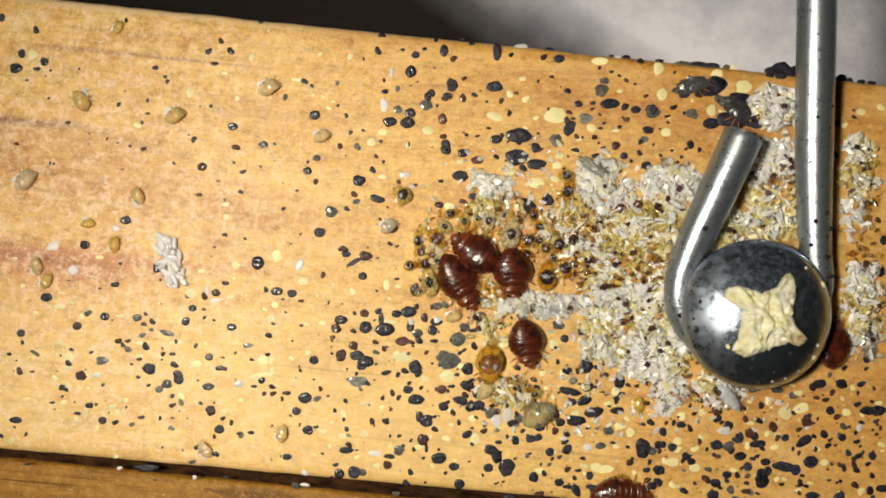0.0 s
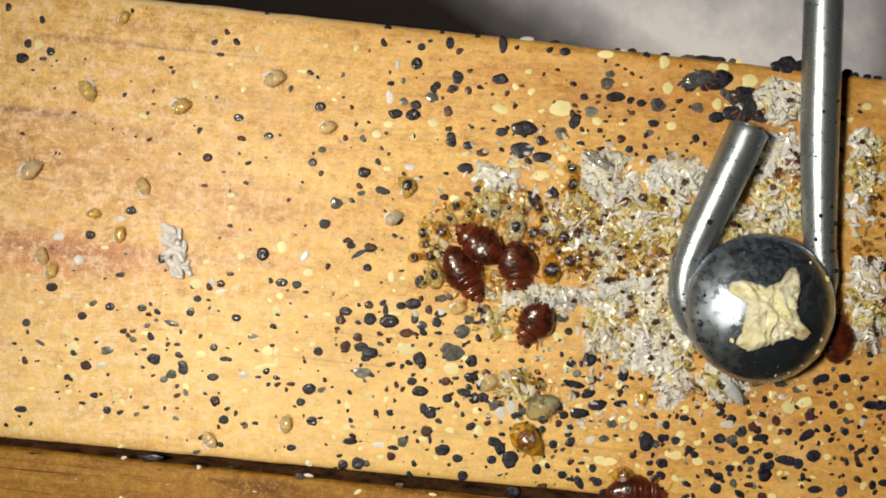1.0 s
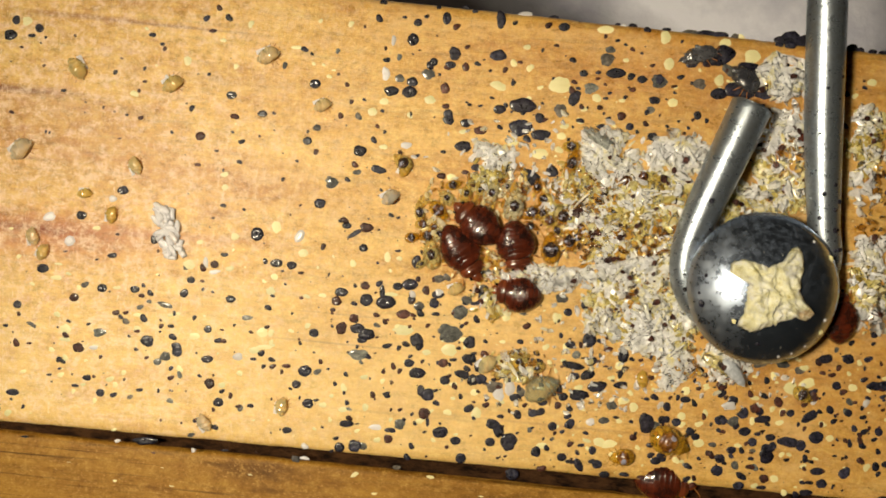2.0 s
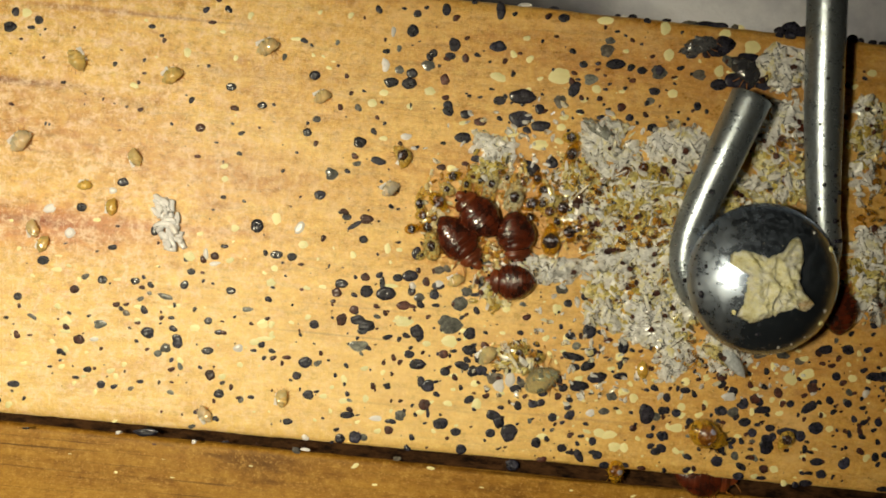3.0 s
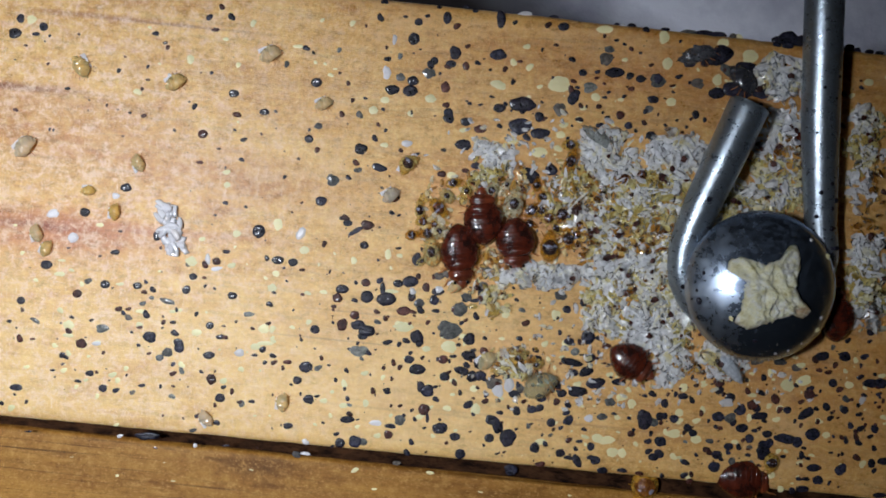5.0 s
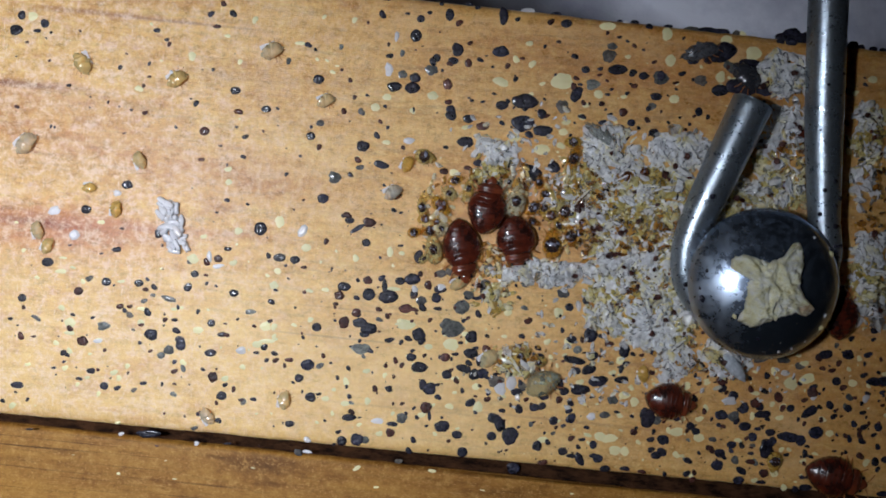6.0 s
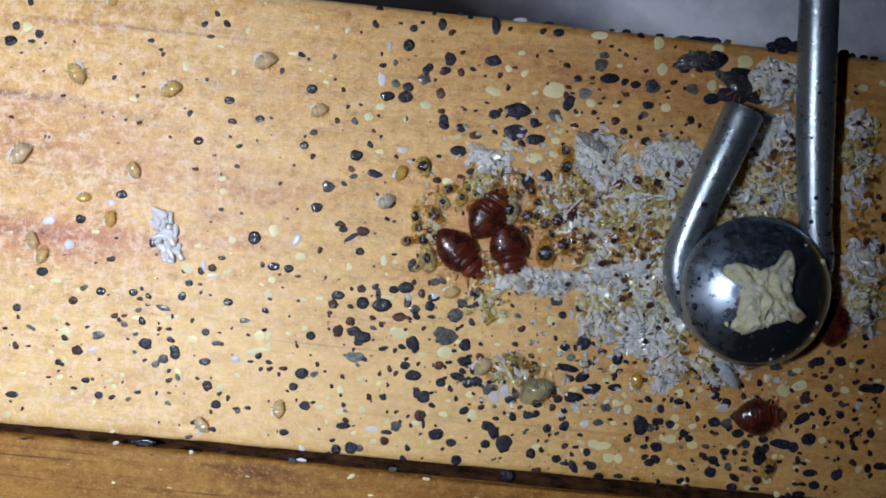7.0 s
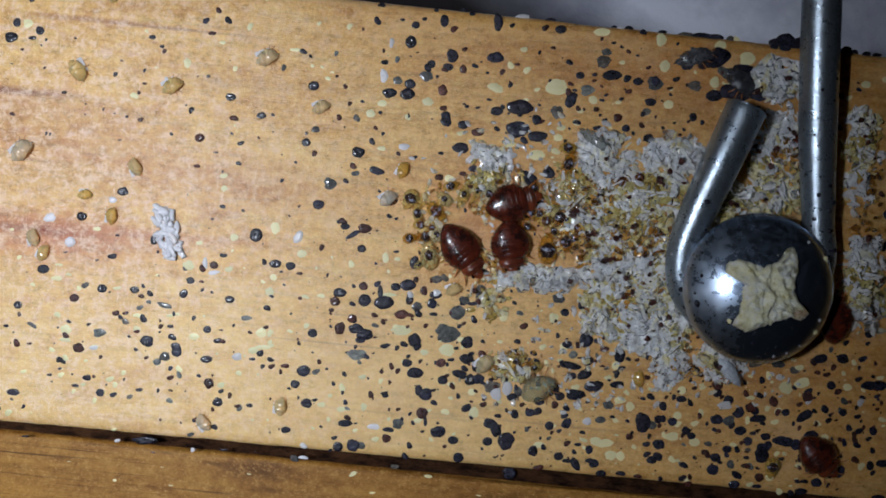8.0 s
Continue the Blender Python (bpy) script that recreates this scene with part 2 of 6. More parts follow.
def make_skin(name, rough, clear, glass, *stops, through=0.10, drift=0.0, grain=0.5, relief=0.5, even=False):
    """Thin horny skin with a wet-looking gloss; clear: share seen through; through: share of light shining through; drift: how far the tint follows broad patches rather than single flakes."""
    m = bpy.data.materials.new(name)
    m.use_nodes = True
    t = m.node_tree
    t.nodes.remove(t.nodes["Principled BSDF"])
    isle = t.nodes.new("ShaderNodeNewGeometry").outputs["Random Per Island"]
    info = t.nodes.new("ShaderNodeObjectInfo").outputs["Random"]
    v = node(m, "Math", [(0, node(m, "Math", [(0, isle), (1, info)], operation="ADD").outputs[0])], operation="FRACT").outputs[0]
    fine = noisy(m, coords(m), 2.2, 5, 0.65)
    broad = lin(m, noisy(m, world_mm(m), 0.36, 3, 0.6), 2.6 * drift, -0.8 * drift)
    v = node(m, "Math", [(0, lin(m, v, 1 - drift, 0.0)), (1, broad)], operation="ADD").outputs[0]
    v = node(m, "Math", [(0, v), (1, lin(m, fine, grain, -0.5 * grain))], operation="ADD").outputs[0]
    c = ramp(m, v, *stops)
    bump = t.nodes.new("ShaderNodeBump")
    bump.inputs["Strength"].default_value, bump.inputs["Distance"].default_value = relief, 0.00012
    t.links.new(fine, bump.inputs["Height"])
    flesh = node(m, "BsdfDiffuse", [("Normal", bump.outputs[0]), ("Color", c)])
    shone = node(m, "BsdfTranslucent", [("Color", c)])
    both = node(m, "MixShader", [(1, flesh.outputs[0]), (2, shone.outputs[0])])
    both.inputs[0].default_value = through
    if clear:
        hole = node(m, "BsdfTransparent", Color=(*glass, 1))
        share = ramp(m, fine, (0.35, grey(clear if even else 1.5 * clear)), (0.65, grey(clear if even else 0.5 * clear)))
        both = node(m, "MixShader", [(0, share), (1, both.outputs[0]), (2, hole.outputs[0])])
    shine = node(m, "BsdfGlossy", [("Normal", bump.outputs[0])], Roughness=rough, Color=(1, 1, 1, 1))
    rim = node(m, "Fresnel", [("Normal", bump.outputs[0])], IOR=1.5)
    last = node(m, "MixShader", [(0, lin(m, rim.outputs[0], 0.9, 0.06)), (1, both.outputs[0]), (2, shine.outputs[0])])
    t.links.new(last.outputs[0], t.nodes["Material Output"].inputs["Surface"])
    return m


def make_bug(name, dark, red, rough):
    """Horny plates: darker down the back, redder at the flanks, a pale thin hem on each ring."""
    m = shader(name, dark, rough, Coat_Weight=1.0, Coat_Roughness=0.07)
    v = coords(m)
    blot = noisy(m, v, 0.9, 4, 0.65)
    hair = noisy(m, coords(m, 0, (6, 1.6, 1)), 1.0, 3, 0.6)
    place = node(m, "SeparateXYZ", [("Vector", warped(m, v, 1.2, 0.16))])
    flank = node(m, "Math", [(0, place.outputs["Y"])], operation="ABSOLUTE").outputs[0]
    flank = node(m, "Math", [(0, lin(m, flank, 0.52, -0.28)), (1, lin(m, blot, 1.3, -0.30))], operation="ADD").outputs[0]
    c = mixed(m, ramp(m, flank, (0.12, grey(0)), (0.85, grey(1))), dark, red)
    hem = node(m, "Math", [(0, lin(m, place.outputs["X"], 2.162, 6.03))], operation="FRACT").outputs[0]
    hem = node(m, "Math", [(0, ramp(m, hem, (0.0, grey(0.75)), (0.16, grey(0.0)), (0.9, grey(0.0)), (1.0, grey(0.75)))), (1, ramp(m, hair, (0.40, grey(0.1)), (0.62, grey(1.0))))], operation="MULTIPLY").outputs[0]
    c = mixed(m, hem, c, tuple(min(1.0, 2.2 * q + 0.02) for q in red))
    pits = noisy(m, warped(m, v, 2.0, 0.3), 4.2, 4, 0.7)
    both = node(m, "Math", [(0, blot), (1, lin(m, hair, 0.7, 0.0))], operation="ADD").outputs[0]
    both = node(m, "Math", [(0, both), (1, lin(m, pits, 0.9, 0.0))], operation="ADD").outputs[0]
    return finish(m, c, both, 0.8, 0.00022)


def make_bug(name, dark, red, rough):
    m = shader(name, dark, rough, Coat_Weight=0.7, Coat_Roughness=0.10)
    v = coords(m)
    blot = noisy(m, v, 0.7, 4, 0.6)
    hair = noisy(m, coords(m, 0, (6, 1.2, 1)), 1.0, 3, 0.6)
    c = mixed(m, ramp(m, blot, (0.32, grey(0)), (0.66, grey(1))), dark, red)
    both = node(m, "Math", [(0, blot), (1, hair)], operation="ADD").outputs[0]
    return finish(m, c, both, 0.6, 0.00013)


def make_belly(name, dark, red):
    """Blood-dark belly, brown at its edge, with a broken bluish-silver sheen painted into its colour."""
    m = shader(name, dark, 0.25, Coat_Weight=1.0, Coat_Roughness=0.08)
    v = coords(m)
    x = node(m, "SeparateXYZ", [("Vector", warped(m, v, 1.5, 0.5))])
    band = node(m, "Math", [(0, lin(m, x.outputs["X"], 7.0, 0.6))], operation="SINE").outputs[0]
    info = m.node_tree.nodes.new("ShaderNodeObjectInfo").outputs["Random"]
    blot = noisy(m, node(m, "VectorMath", [(0, v), (1, node(m, "CombineXYZ", [("X", lin(m, info, 40.0, 0.0))]).outputs[0])], operation="ADD").outputs[0], 1.5, 4, 0.65)
    band = node(m, "Math", [(0, band), (1, lin(m, blot, 11.0, -6.2))], operation="ADD").outputs[0]
    # plate masks the silvery sheen, painted in as pale colour
    plate = ramp(m, band, (0.2, grey(0)), (0.7, grey(0.8)))
    c = mixed(m, plate, ramp(m, blot, (0.40, dark), (0.66, red)), (0.36, 0.40, 0.54))
    return finish(m, c, blot, 0.9, 0.0003)


def make_metal(name, base, rough, spread, worn, metal, speck):
    m = shader(name, base, rough, metal)
    v = coords(m)
    blot = noisy(m, v, 0.9, 8, 0.8)
    pit = noisy(m, v, 2.6, 6, 0.75)
    c = mixed(m, ramp(m, blot, (0.48, grey(0)), (0.62, grey(0.7))), base, worn)
    c = mixed(m, speck, c, ramp(m, pit, (0.28, grey(0.45)), (0.36, grey(0.95)), (0.5, grey(1.0))), "MULTIPLY")
    r = ramp(m, blot, (0.40, grey(rough)), (0.66, grey(rough + spread)))
    return finish(m, c, pit, 0.4 * speck, 0.00006, r)


def make_chrome():
    """Chrome, scratched, with a dusty flank and a sprinkling of dried specks."""
    m = shader("worn_chrome", (0.66, 0.72, 0.80), 0.1, 0.97)
    v = coords(m)
    fine, broad = noisy(m, v, 1.0, 7, 0.68), noisy(m, v, 0.4, 4, 0.6)
    side = node(m, "SeparateXYZ", [("Vector", v)])
    dust = node(m, "Math", [(0, lin(m, side.outputs["X"], -0.11, -0.02)), (1, lin(m, broad, 1.2, -0.6))], operation="ADD").outputs[0]
    dust = node(m, "Math", [(0, dust), (1, lin(m, fine, 0.6, -0.3))], operation="ADD").outputs[0]
    dust = ramp(m, dust, (0.02, grey(0.03)), (0.85, grey(0.7)))
    speck = ramp(m, noisy(m, v, 2.6, 3, 0.6), (0.70, grey(0.0)), (0.74, grey(0.9)))
    # blue mottling towards +Y: a dim bluish reflection painted into the colour
    blue_sheen = ramp(m, noisy(m, warped(m, v, 0.8, 0.9), 1.5, 7, 0.75), (0.46, grey(0.0)), (0.72, grey(0.30)))
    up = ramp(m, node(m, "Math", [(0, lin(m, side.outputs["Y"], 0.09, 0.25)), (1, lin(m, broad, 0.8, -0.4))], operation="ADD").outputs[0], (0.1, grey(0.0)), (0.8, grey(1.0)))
    blue_sheen = node(m, "Math", [(0, blue_sheen), (1, up)], operation="MULTIPLY").outputs[0]
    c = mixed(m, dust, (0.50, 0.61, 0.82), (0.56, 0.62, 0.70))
    c = mixed(m, blue_sheen, c, (0.05, 0.14, 0.40))
    c = mixed(m, speck, c, (0.62, 0.60, 0.48))
    r = node(m, "Math", [(0, ramp(m, fine, (0.35, grey(0.10)), (0.62, grey(0.26)))), (1, lin(m, dust, 0.26, 0.0))], operation="ADD").outputs[0]
    dull = node(m, "Math", [(0, speck), (1, blue_sheen)], operation="MAXIMUM").outputs[0]
    m.node_tree.links.new(lin(m, dull, -0.9, 0.97), m.node_tree.nodes["Principled BSDF"].inputs["Metallic"])
    return finish(m, c, fine, 0.25, 0.00006, r)


def make_gap_black():
    m = shader("gap_black", (0.02, 0.01, 0.006), 0.9, Specular_IOR_Level=0.03)
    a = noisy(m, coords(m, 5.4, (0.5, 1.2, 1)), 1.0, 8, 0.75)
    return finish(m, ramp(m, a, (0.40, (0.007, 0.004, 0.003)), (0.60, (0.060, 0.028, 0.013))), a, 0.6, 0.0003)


def make_cloth():
    """Grey cloth with the shade at its left painted into its colour."""
    m = shader("grey_cloth", (0.42, 0.40, 0.40), 0.95)
    v = coords(m)
    c = mixed(m, ramp(m, noisy(m, v, 0.09, 5, 0.65), (0.38, grey(0)), (0.62, grey(1))), (0.60, 0.61, 0.74), (0.86, 0.87, 0.98))
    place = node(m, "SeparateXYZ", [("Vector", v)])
    # u runs from the painted shade, near black, to plain grey cloth
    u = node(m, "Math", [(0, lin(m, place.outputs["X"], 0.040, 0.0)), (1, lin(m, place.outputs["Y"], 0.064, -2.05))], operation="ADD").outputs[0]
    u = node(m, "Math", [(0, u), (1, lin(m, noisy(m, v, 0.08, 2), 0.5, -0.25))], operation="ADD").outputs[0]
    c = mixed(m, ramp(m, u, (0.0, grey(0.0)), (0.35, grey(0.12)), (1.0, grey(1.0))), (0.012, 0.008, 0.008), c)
    return finish(m, c, noisy(m, v, 1.2, 3), 0.3, 0.0004)


def make_paint():
    m = shader("dried_paint", (0.5, 0.45, 0.25), 0.35, Coat_Weight=1.0, Coat_Roughness=0.08)
    v = coords(m)
    a, b = noisy(m, v, 0.9, 7, 0.7), noisy(m, warped(m, v, 0.6, 1.2), 1.8, 6, 0.75)
    c = ramp(m, a, (0.28, (0.46, 0.38, 0.12)), (0.38, (0.86, 0.80, 0.44)), (0.50, (0.97, 0.94, 0.68)), (0.62, (0.98, 0.97, 0.88)))
    c = mixed(m, 0.8, c, ramp(m, b, (0.32, (0.72, 0.66, 0.48)), (0.46, grey(0.98)), (0.6, grey(1.0))), "MULTIPLY")
    tip = node(m, "VectorMath", [("Vector", node(m, "Mapping", [("Vector", v)], Location=(-3.2, 2.0, -6.2)).outputs[0])], operation="LENGTH").outputs["Value"]
    tip = node(m, "Math", [(0, tip), (1, lin(m, b, 2.0, -1.0))], operation="ADD").outputs[0]
    c = mixed(m, ramp(m, lin(m, tip, 0.5, 0.0), (0.25, grey(0.75)), (0.65, grey(0.0))), c, (0.62, 0.30, 0.09))
    return finish(m, c, node(m, "Math", [(0, a), (1, b)], operation="ADD").outputs[0], 0.7, 0.0004, ramp(m, b, (0.35, grey(0.10)), (0.65, grey(0.34))))


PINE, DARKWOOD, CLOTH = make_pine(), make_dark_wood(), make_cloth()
BLACK = make_dropping("dried_dropping", (0.005, 0.005, 0.010), (0.033, 0.032, 0.057), 0.34)
GREY = make_dropping("grey_dropping", (0.060, 0.062, 0.060), (0.19, 0.19, 0.17), 0.55)
BROWN = make_dropping("brown_dropping", (0.030, 0.010, 0.009), (0.110, 0.042, 0.032), 0.36)
CREAM = make_pale("cream_egg", (0.74, 0.68, 0.36), (0.95, 0.86, 0.47), 0.42, Alpha=0.92)
WHITE = make_pale("white_egg_case", (0.66, 0.64, 0.64), (0.90, 0.88, 0.91), 0.22, Alpha=0.82)
FLAKE = make_skin("white_flake", 0.12, 0.30, (1, 0.98, 0.92), (0.0, (0.80, 0.83, 0.88)), (0.30, (0.95, 0.96, 1.0)), (0.62, (0.97, 0.97, 0.96)), (0.78, (0.95, 0.91, 0.68)), (0.90, (0.86, 0.74, 0.34)), (1.0, (0.62, 0.42, 0.12)), through=0.22, drift=0.45, grain=0.4)
LILAC = make_skin("lilac_egg_case", 0.14, 0.06, (1, 0.97, 0.95), (0.0, (0.82, 0.81, 0.85)), (0.4, (0.95, 0.93, 0.97)), (0.8, (0.98, 0.96, 0.98)), (1.0, (0.96, 0.90, 0.88)), through=0.2, grain=0.3)
RUST = make_skin("rusty_skin", 0.1, 0.20, (1, 0.8, 0.4), (0.0, (0.06, 0.025, 0.01)), (0.3, (0.26, 0.10, 0.018)), (0.6, (0.60, 0.30, 0.05)), (1.0, (0.86, 0.58, 0.16)), through=0.2)
STRAW = make_skin("straw_flake", 0.10, 0.36, (1, 0.92, 0.62), (0.0, (0.36, 0.22, 0.05)), (0.22, (0.60, 0.44, 0.11)), (0.48, (0.80, 0.70, 0.26)), (0.70, (0.93, 0.88, 0.54)), (0.88, (0.95, 0.94, 0.84)), (1.0, (0.74, 0.74, 0.64)), through=0.2, drift=0.4, grain=0.4)
AMBER = make_skin("amber_skin", 0.08, 0.55, (1.0, 0.82, 0.38), (0.0, (0.50, 0.17, 0.015)), (0.3, (0.78, 0.36, 0.03)), (0.7, (0.93, 0.58, 0.08)), (1.0, (0.97, 0.80, 0.30)), through=0.2, relief=0.3)
PALEAMBER = make_skin("pale_amber_skin", 0.12, 0.60, (1.0, 0.84, 0.38), (0.0, (0.92, 0.62, 0.12)), (0.3, (0.97, 0.80, 0.30)), (0.6, (0.98, 0.90, 0.52)), (0.85, (0.98, 0.95, 0.74)), (1.0, (0.97, 0.96, 0.88)), through=0.15, grain=0.4, relief=0.06, even=True)
GRIME = make_skin("amber_flake", 0.1, 0.30, (1, 0.85, 0.5), (0.0, (0.30, 0.12, 0.02)), (0.2, (0.66, 0.36, 0.06)), (0.5, (0.92, 0.66, 0.18)), (0.8, (0.96, 0.86, 0.50)), (1.0, (0.96, 0.92, 0.78)), through=0.2)
REDBUG = make_bug("red_brown_shell", (0.015, 0.006, 0.005), (0.130, 0.023, 0.009), 0.22)
LIGHTRED = make_bug("lighter_red_shell", (0.045, 0.011, 0.007), (0.200, 0.045, 0.015), 0.22)
BELLY = make_belly("dark_belly", (0.010, 0.007, 0.009), (0.090, 0.034, 0.016))
RUSTBELLY = make_belly("rust_belly", (0.05, 0.016, 0.006), (0.22, 0.075, 0.018))
AMBERBELLY = make_belly("amber_belly", (0.10, 0.030, 0.006), (0.45, 0.18, 0.028))
GLASSY = make_skin("glassy_skin", 0.08, 0.62, (1.0, 0.92, 0.62), (0.0, (0.80, 0.58, 0.14)), (0.5, (0.93, 0.80, 0.36)), (1.0, (0.97, 0.93, 0.70)), through=0.2, relief=0.2)
LEGS = shader("amber_leg", (0.46, 0.16, 0.03), 0.3, Coat_Weight=0.5)
EYE = shader("black_eye", (0.01, 0.008, 0.008), 0.15)
CHROME = make_chrome()
STEEL = make_metal("dull_steel_wire", (0.40, 0.46, 0.53), 0.25, 0.18, (0.30, 0.32, 0.34), 0.84, 1.0)
GLUE = make_paint()
BLACKMETAL = shader("black_torch_metal", (0.01, 0.01, 0.01), 0.6)
GLOW = shader("torch_glow", (0, 0, 0), 1.0, Emission_Color=(1.0, 0.94, 0.82, 1), Emission_Strength=274)
WALL = shader("room_wall", (0.10, 0.12, 0.15), 0.9)


# ---- mesh tools ----
def mesh_of(name, bm, material, smooth=True):
    bmesh.ops.recalc_face_normals(bm, faces=bm.faces)
    me = bpy.data.meshes.new(name)
    bm.to_mesh(me)
    bm.free()
    me.materials.append(material)
    if smooth:
        me.shade_smooth()
    return me


def part(name, bm, material, parent=None, label="", smooth=True):
    ob = new(name, mesh_of(name, bm, material, smooth))
    ob.parent = parent
    return tagged(ob, label)


def rings_to(bm, rings, closed=True):
    """Skin a row of rings of points; the ends are closed."""
    rows = [[bm.verts.new(p) for p in r] for r in rings]
    n = len(rows[0])
    for a, b in zip(rows, rows[1:]):
        for i in range(n):
            bm.faces.new((a[i], a[(i + 1) % n], b[(i + 1) % n], b[i]))
    if closed:
        bm.faces.new(rows[0])
        bm.faces.new(rows[-1])
    return bm


def sweep(points, radii, n=8):
    """A round bar along points."""
    pts = [Vector(p) for p in points]
    rings, side = [], None
    for i, p in enumerate(pts):
        way = (pts[min(i + 1, len(pts) - 1)] - pts[max(i - 1, 0)]).normalized()
        side = way.orthogonal() if side is None else side - way * side.dot(way)
        side.normalize()
        up = way.cross(side)
        r = radii[i] if isinstance(radii, (list, tuple)) else radii
        rings.append([p + (side * math.cos(a) + up * math.sin(a)) * r for a in (2 * math.pi * k / n for k in range(n))])
    return rings_to(bmesh.new(), rings)


def smooth_line(points, steps=8):
    """A Catmull-Rom line through points."""
    p = [Vector(q) for q in points]
    p = [2 * p[0] - p[1], *p, 2 * p[-1] - p[-2]]
    out = []
    for i in range(1, len(p) - 2):
        for k in range(steps):
            t = k / steps
            out.append(0.5 * (2 * p[i] + (p[i + 1] - p[i - 1]) * t + (2 * p[i - 1] - 5 * p[i] + 4 * p[i + 1] - p[i + 2]) * t * t + (3 * p[i] - p[i - 1] - 3 * p[i + 1] + p[i + 2]) * t ** 3))
    return out + [p[-2]]


def table(s, *stops):
    """Linear look-up through (position, value) stops."""
    return float(np.interp(s, [a for a, _ in stops], [b for _, b in stops]))


# ---- structure ----
def build_board():
    """The pine strip: straight long edges, softly worn arrises, a slightly uneven face."""
    bm = bmesh.new()
    nx, cols = 160, []
    for i in range(nx + 1):
        x = -500 + 2700 * i / nx
        top, low = -13.5 + 0.103 * x, 796 + 0.0885 * x
        ring = []
        wob = 2.2 * noise.noise((x * 0.012, 0, 3)) + 1.6 * noise.noise((x * 0.06, 0, 5))
        for v, z in ((0, -19.0), (0, -0.75), (4, -0.28), (11, -0.06), (24, 0.0)):
            ring.append(at(x, top + v + wob * (z > -5), z * 1e-3))
        for k in range(1, 12):
            y = top + 24 + (low - top - 44) * k / 12
            ring.append(at(x, y, 0.00003 * noise.noise((x * 0.01, y * 0.02, 0))))
        for v, z in ((20, 0.0), (8, -0.07), (2, -0.3), (0, -0.8), (0, -19.0)):
            ring.append(at(x, low - v + wob * 0.7, z * 1e-3))
        cols.append(ring)
    rings_to(bm, cols)
    return tagged(part("pine_board", bm, PINE), "orange varnished pine strip speckled with insect droppings", "board", kind="structure")


def build_lower_board():
    bm = bmesh.new()
    cols = []
    for i in range(81):
        x = -500 + 2700 * i / 80
        low = 796 + 0.0885 * x
        g = 20 + 0.010 * x + 2.5 * noise.noise((x * 0.02, 9, 1))
        ring = [at(x, low + g + v, z * 1e-3) for v, z in ((0, -19.0), (0, -2.2), (2, -1.75), (6, -1.55), (14, -1.5), (300, -1.5), (620, -1.5), (640, -2.2), (640, -19.0))]
        cols.append(ring)
    rings_to(bm, cols)
    return tagged(part("lower_board", bm, DARKWOOD), "darker brown varnished wooden board below a narrow gap", "board", kind="structure")


def build_gap():
    """A near-black brown strip at the bottom of the gap between the boards."""
    bm = bmesh.new()
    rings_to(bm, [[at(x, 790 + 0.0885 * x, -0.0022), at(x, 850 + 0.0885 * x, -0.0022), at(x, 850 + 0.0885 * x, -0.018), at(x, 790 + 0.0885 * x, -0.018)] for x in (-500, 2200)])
    tagged(part("gap_floor", bm, make_gap_black(), smooth=False), "near-black strip filling the gap between boards", "gap", kind="structure")


def build_sheet():
    """Grey cloth below and behind the board; its dark left part is painted shade."""
    bm = bmesh.new()
    nx, ny = 70, 50
    grid = []
    for i in range(nx + 1):
        row = []
        for j in range(ny + 1):
            x, y = -0.20 + 0.50 * i / nx, -0.10 + 0.40 * j / ny
            z = -0.044 - 0.006 * max(0, 1 - abs(x - 0.05) / 0.1) * noise.noise((x * 30, y * 14, 0)) + 0.002 * noise.noise((x * 70, y * 60, 4))
            row.append(bm.verts.new((x, y, z)))
        grid.append(row)
    for a, b in zip(grid, grid[1:]):
        for j in range(ny):
            bm.faces.new((a[j], b[j], b[j + 1], a[j + 1]))
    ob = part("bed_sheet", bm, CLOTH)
    solid = ob.modifiers.new("thickness", "SOLIDIFY")
    solid.thickness = 0.0008
    tagged(ob, "rumpled grey cloth lying below the board", "sheet", kind="structure")


def build_room():
    bm = bmesh.new()
    bmesh.ops.create_cube(bm, size=1.0, matrix=Matrix.Diagonal((4, 4, 0.05, 1)) @ Matrix.Translation((0, 0, 0)))
    bmesh.ops.translate(bm, verts=bm.verts, vec=(0, 0, -0.525))
    tagged(part("floor", bm, WALL, smooth=False), "dim plain floor of the room", "floor", kind="structure")
    for name, size, place in (("wall_north", (4, 0.1, 2.5), (0, 2.05, 0.75)), ("wall_south", (4, 0.1, 2.5), (0, -2.05, 0.75)),
                              ("wall_east", (0.1, 4, 2.5), (2.05, 0, 0.75)), ("wall_west", (0.1, 4, 2.5), (-2.05, 0, 0.75)), ("ceiling", (4.2, 4.2, 0.1), (0, 0, 2.05))):
        bm = bmesh.new()
        bmesh.ops.create_cube(bm, size=1.0, matrix=Matrix.Translation(place) @ Matrix.Diagonal((*size, 1)))
        tagged(part(name, bm, WALL, smooth=False), "plain painted room surface in the dark", "wall", kind="structure")


